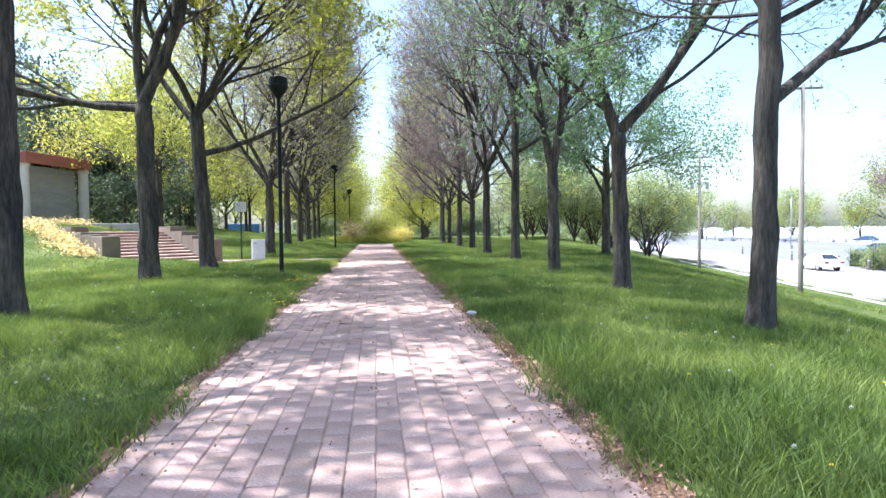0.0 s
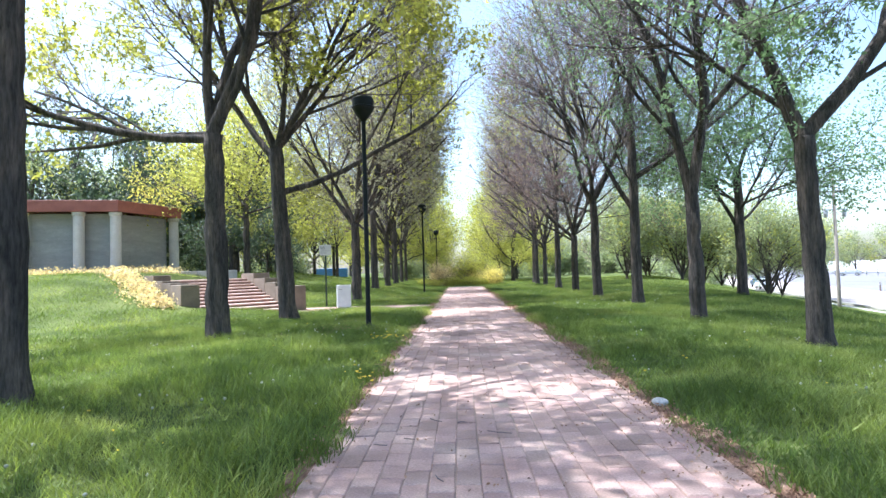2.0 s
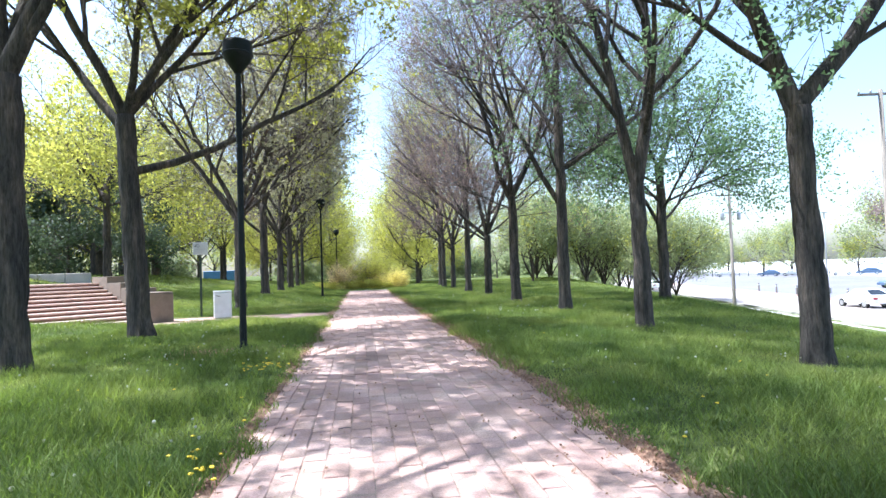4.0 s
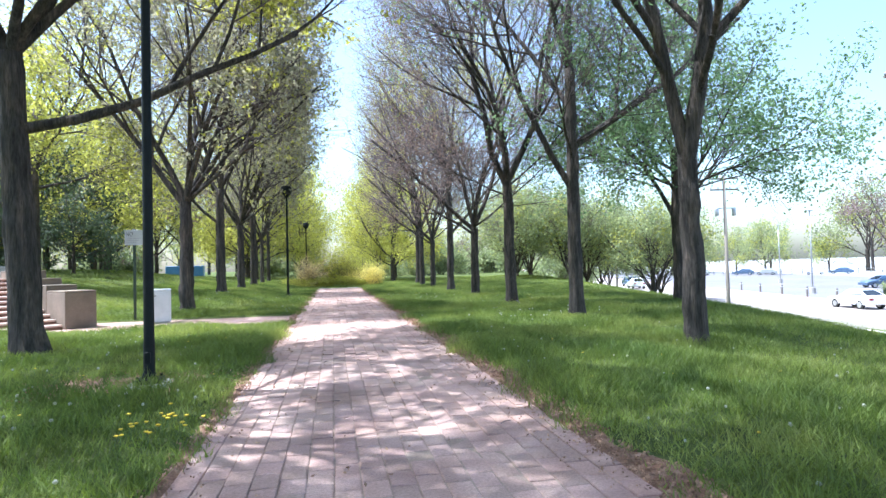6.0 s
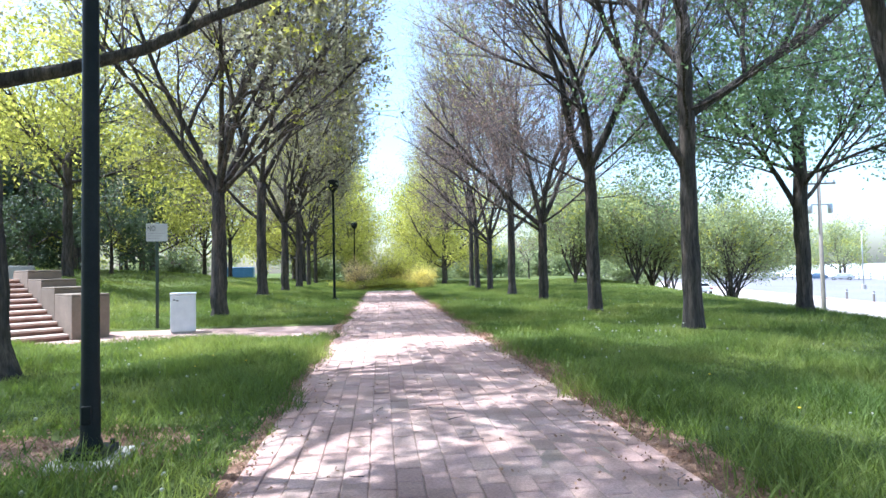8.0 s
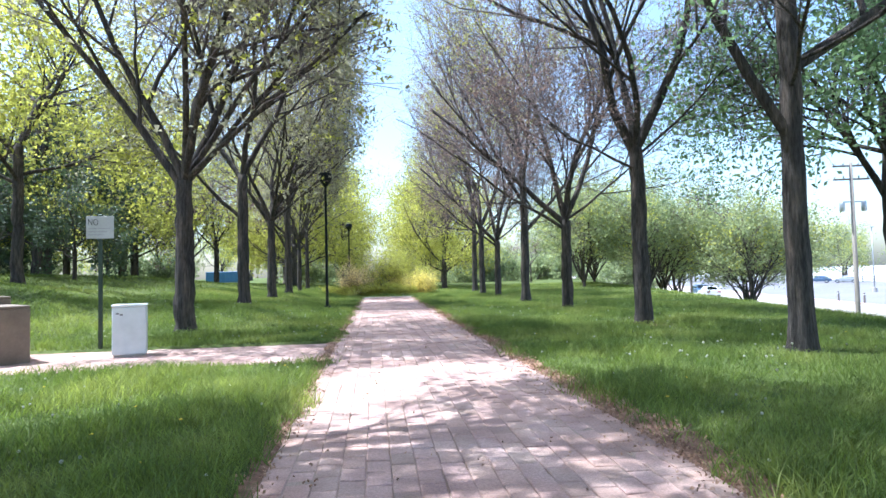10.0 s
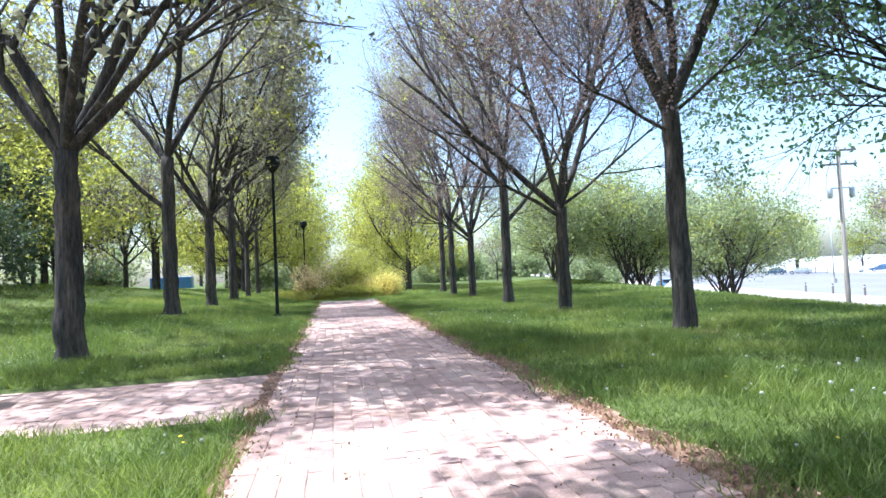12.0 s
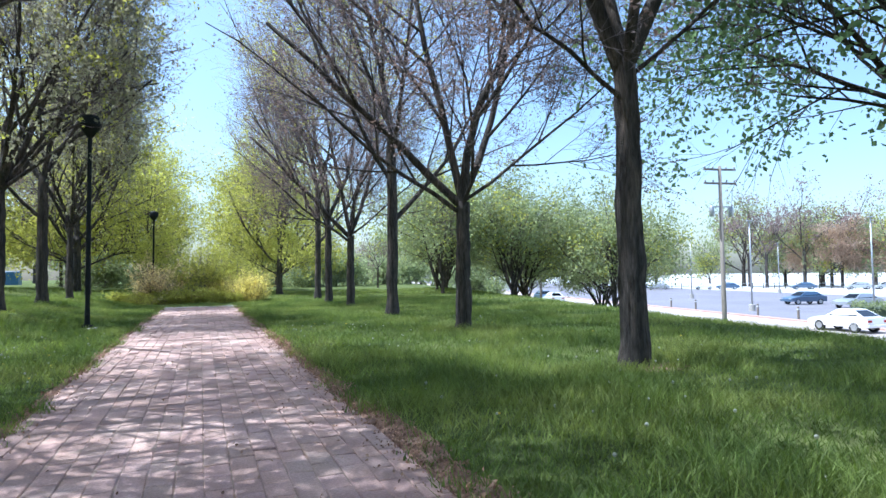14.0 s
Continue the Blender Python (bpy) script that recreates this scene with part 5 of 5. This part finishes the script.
# ---- grass ----
def blades(name, n_try, x0, x1, y0, y1, dens_fun, hgt, wid, seed, material):
    nr = np.random.RandomState(seed)
    x, y = nr.uniform(x0, x1, n_try), nr.uniform(y0, y1, n_try)
    keep = nr.rand(n_try) < dens_fun(x, y)
    x, y = x[keep], y[keep]
    n = len(x)
    z = height(x, y) - 0.015
    tall = 0.4 + 1.1 * smooth01(0.5 + 0.5 * np.sin(x * 1.7 + 2.0 * np.sin(y * 0.8)) * np.sin(y * 1.3 + np.sin(x * 1.1)))
    h = hgt * tall * nr.uniform(0.55, 1.25, n)
    w = wid * nr.uniform(0.7, 1.3, n)
    a = nr.uniform(0, 2 * np.pi, n)
    lean = nr.uniform(0.25, 1.15, n) * h
    la = nr.uniform(0, 2 * np.pi, n)
    cx, cy = np.cos(a) * w / 2, np.sin(a) * w / 2
    lx, ly = np.cos(la) * lean, np.sin(la) * lean
    v = np.zeros((n, 5, 3))
    v[:, 0] = np.stack([x - cx, y - cy, z], 1)
    v[:, 1] = np.stack([x + cx, y + cy, z], 1)
    v[:, 2] = np.stack([x + cx * 0.8 + lx * 0.35, y + cy * 0.8 + ly * 0.35, z + h * 0.6], 1)
    v[:, 3] = np.stack([x - cx * 0.8 + lx * 0.35, y - cy * 0.8 + ly * 0.35, z + h * 0.6], 1)
    v[:, 4] = np.stack([x + lx, y + ly, z + h], 1)
    base = np.arange(n)[:, None] * 5
    loops = np.concatenate([base + [0, 1, 2, 3], base + [3, 2, 4]], 1).ravel()
    starts = (np.arange(n)[:, None] * 7 + [0, 4]).ravel()
    me = bpy.data.meshes.new(name)
    me.vertices.add(5 * n)
    me.vertices.foreach_set("co", v.ravel())
    me.loops.add(7 * n)
    me.loops.foreach_set("vertex_index", loops)
    me.polygons.add(2 * n)
    me.polygons.foreach_set("loop_start", starts)
    me.update(calc_edges=True)
    me.materials.append(material)
    return me


def off_path(x, y):
    """How far outside the paving: 0 on it."""
    wob = 0.10 * np.sin(y * 1.9) + 0.07 * np.sin(y * 4.3 + 1.0) + 0.05 * np.sin(y * 9.1)
    d = np.maximum(x - PATH_R + wob * 0.8 + 0.03, PATH_L - x + wob * 0.8 + 0.05)
    cross = np.maximum(np.maximum(y - CROSS_Y1 + wob, CROSS_Y0 - y + wob), CROSS_X - x - 0.3)
    cross = np.where(x > 0, 9.0, cross)
    end = np.where(y > PATH_END, 9.0, d)
    # the flight of steps
    lx = (x + 8.12) * 0.731 + (y - 23.49) * 0.682
    ly = -(x + 8.12) * 0.682 + (y - 23.49) * 0.731
    st = np.where((np.abs(lx) < 2.5) & (ly > -0.5) & (ly < 8.0), -1.0, 9.0)
    return np.minimum(np.minimum(end, cross), st)


def single_blades(name, n_try, x0, x1, y0, y1, dens_fun, hgt, wid, seed, material):
    """One leaning triangle a blade, for grass farther off."""
    nr = np.random.RandomState(seed)
    x, y = nr.uniform(x0, x1, n_try), nr.uniform(y0, y1, n_try)
    keep = nr.rand(n_try) < dens_fun(x, y)
    x, y = x[keep], y[keep]
    n = len(x)
    z = height(x, y) - 0.012
    tall = 0.6 + 0.8 * smooth01(0.5 + 0.5 * np.sin(x * 1.7 + 2.0 * np.sin(y * 0.8)) * np.sin(y * 1.3 + np.sin(x * 1.1)))
    h = hgt * tall * nr.uniform(0.5, 1.25, n)
    w = wid * nr.uniform(0.7, 1.3, n) / 2
    a, la = nr.uniform(0, 2 * np.pi, n), nr.uniform(0, 2 * np.pi, n)
    lean = nr.uniform(0.3, 1.3, n) * h
    v = np.stack([np.stack([x - np.cos(a) * w, y - np.sin(a) * w, z], 1), np.stack([x + np.cos(a) * w, y + np.sin(a) * w, z], 1),
                  np.stack([x + np.cos(la) * lean, y + np.sin(la) * lean, z + h], 1)], 1)
    me = bpy.data.meshes.new(name)
    me.vertices.add(3 * n)
    me.vertices.foreach_set("co", v.ravel())
    me.loops.add(3 * n)
    me.loops.foreach_set("vertex_index", np.arange(3 * n))
    me.polygons.add(n)
    me.polygons.foreach_set("loop_start", np.arange(n) * 3)
    me.update(calc_edges=True)
    me.materials.append(material)
    return me


def worn(x, y):
    """Thin at the paving's edge and bare round the lamp."""
    d = off_path(x, y)
    bare = smooth01((np.hypot((x + 2.95) / 1.4, y - 16.2) - 0.2 + 0.15 * np.sin(x * 7 + 1) * np.sin(y * 8)) / 0.5)
    soil = np.where(x > 0, soil_width(y, 1), soil_width(y, -1))
    return (d > 0) * (0.2 + 0.8 * smooth01((d - 0.4 * soil + 0.08 * np.sin(y * 11) * np.sin(y * 3.1)) / (0.12 + 0.8 * soil))) * bare


def near_density(x, y):
    fade = smooth01((y + 0.3) / 1.0) * (1 - smooth01((y - 24) / 8.0))
    return worn(x, y) * np.clip(1.6 - np.abs(x) / 5.5, 0.0, 1) * fade


def mid_density(x, y):
    u = x - ROAD_SLOPE * y
    return worn(x, y) * np.clip(1.5 - np.abs(x) / 11.0, 0.12, 1) * (u < ROAD_NEAR - 2.5)


def far_density(x, y):
    u = x - ROAD_SLOPE * y
    return (off_path(x, y) > 0) * (u < ROAD_NEAR - 2.4) * (1 - 0.8 * (np.abs(x) < 7) * (y < 50))


tagged(new("grass", blades("grass", 440000, -7.5, 7.5, 0.2, 32.0, near_density, 0.145, 0.0075, 1, M_GRASS)), "long uncut spring grass beside the path", "grass", kind="stuff")
tagged(new("grass_mid", single_blades("grass_mid", 570000, -9.0, 13.0, 1.2, 53.0, mid_density, 0.125, 0.014, 4, M_GRASS)), "spring grass along the rows of trees", "grass", kind="stuff")
tagged(new("grass_far", single_blades("grass_far", 270000, -28, 28, 5, 72, far_density, 0.115, 0.026, 2, M_GRASS)), "rough green grass on the slopes", "grass", kind="stuff")
tagged(new("grass_bank", single_blades("grass_bank", 90000, -20, -8, 13, 36, far_density, 0.06, 0.018, 3, M_GRASS)), "short sunlit grass on the bank", "grass", kind="stuff")

# nearest pavers, one by one
for x, y, z, turn in singles:
    ob = new("paver", whole[0])
    ob.parent = path
    ob.matrix_basis = pose(x, y, z, 0, 0, turn)
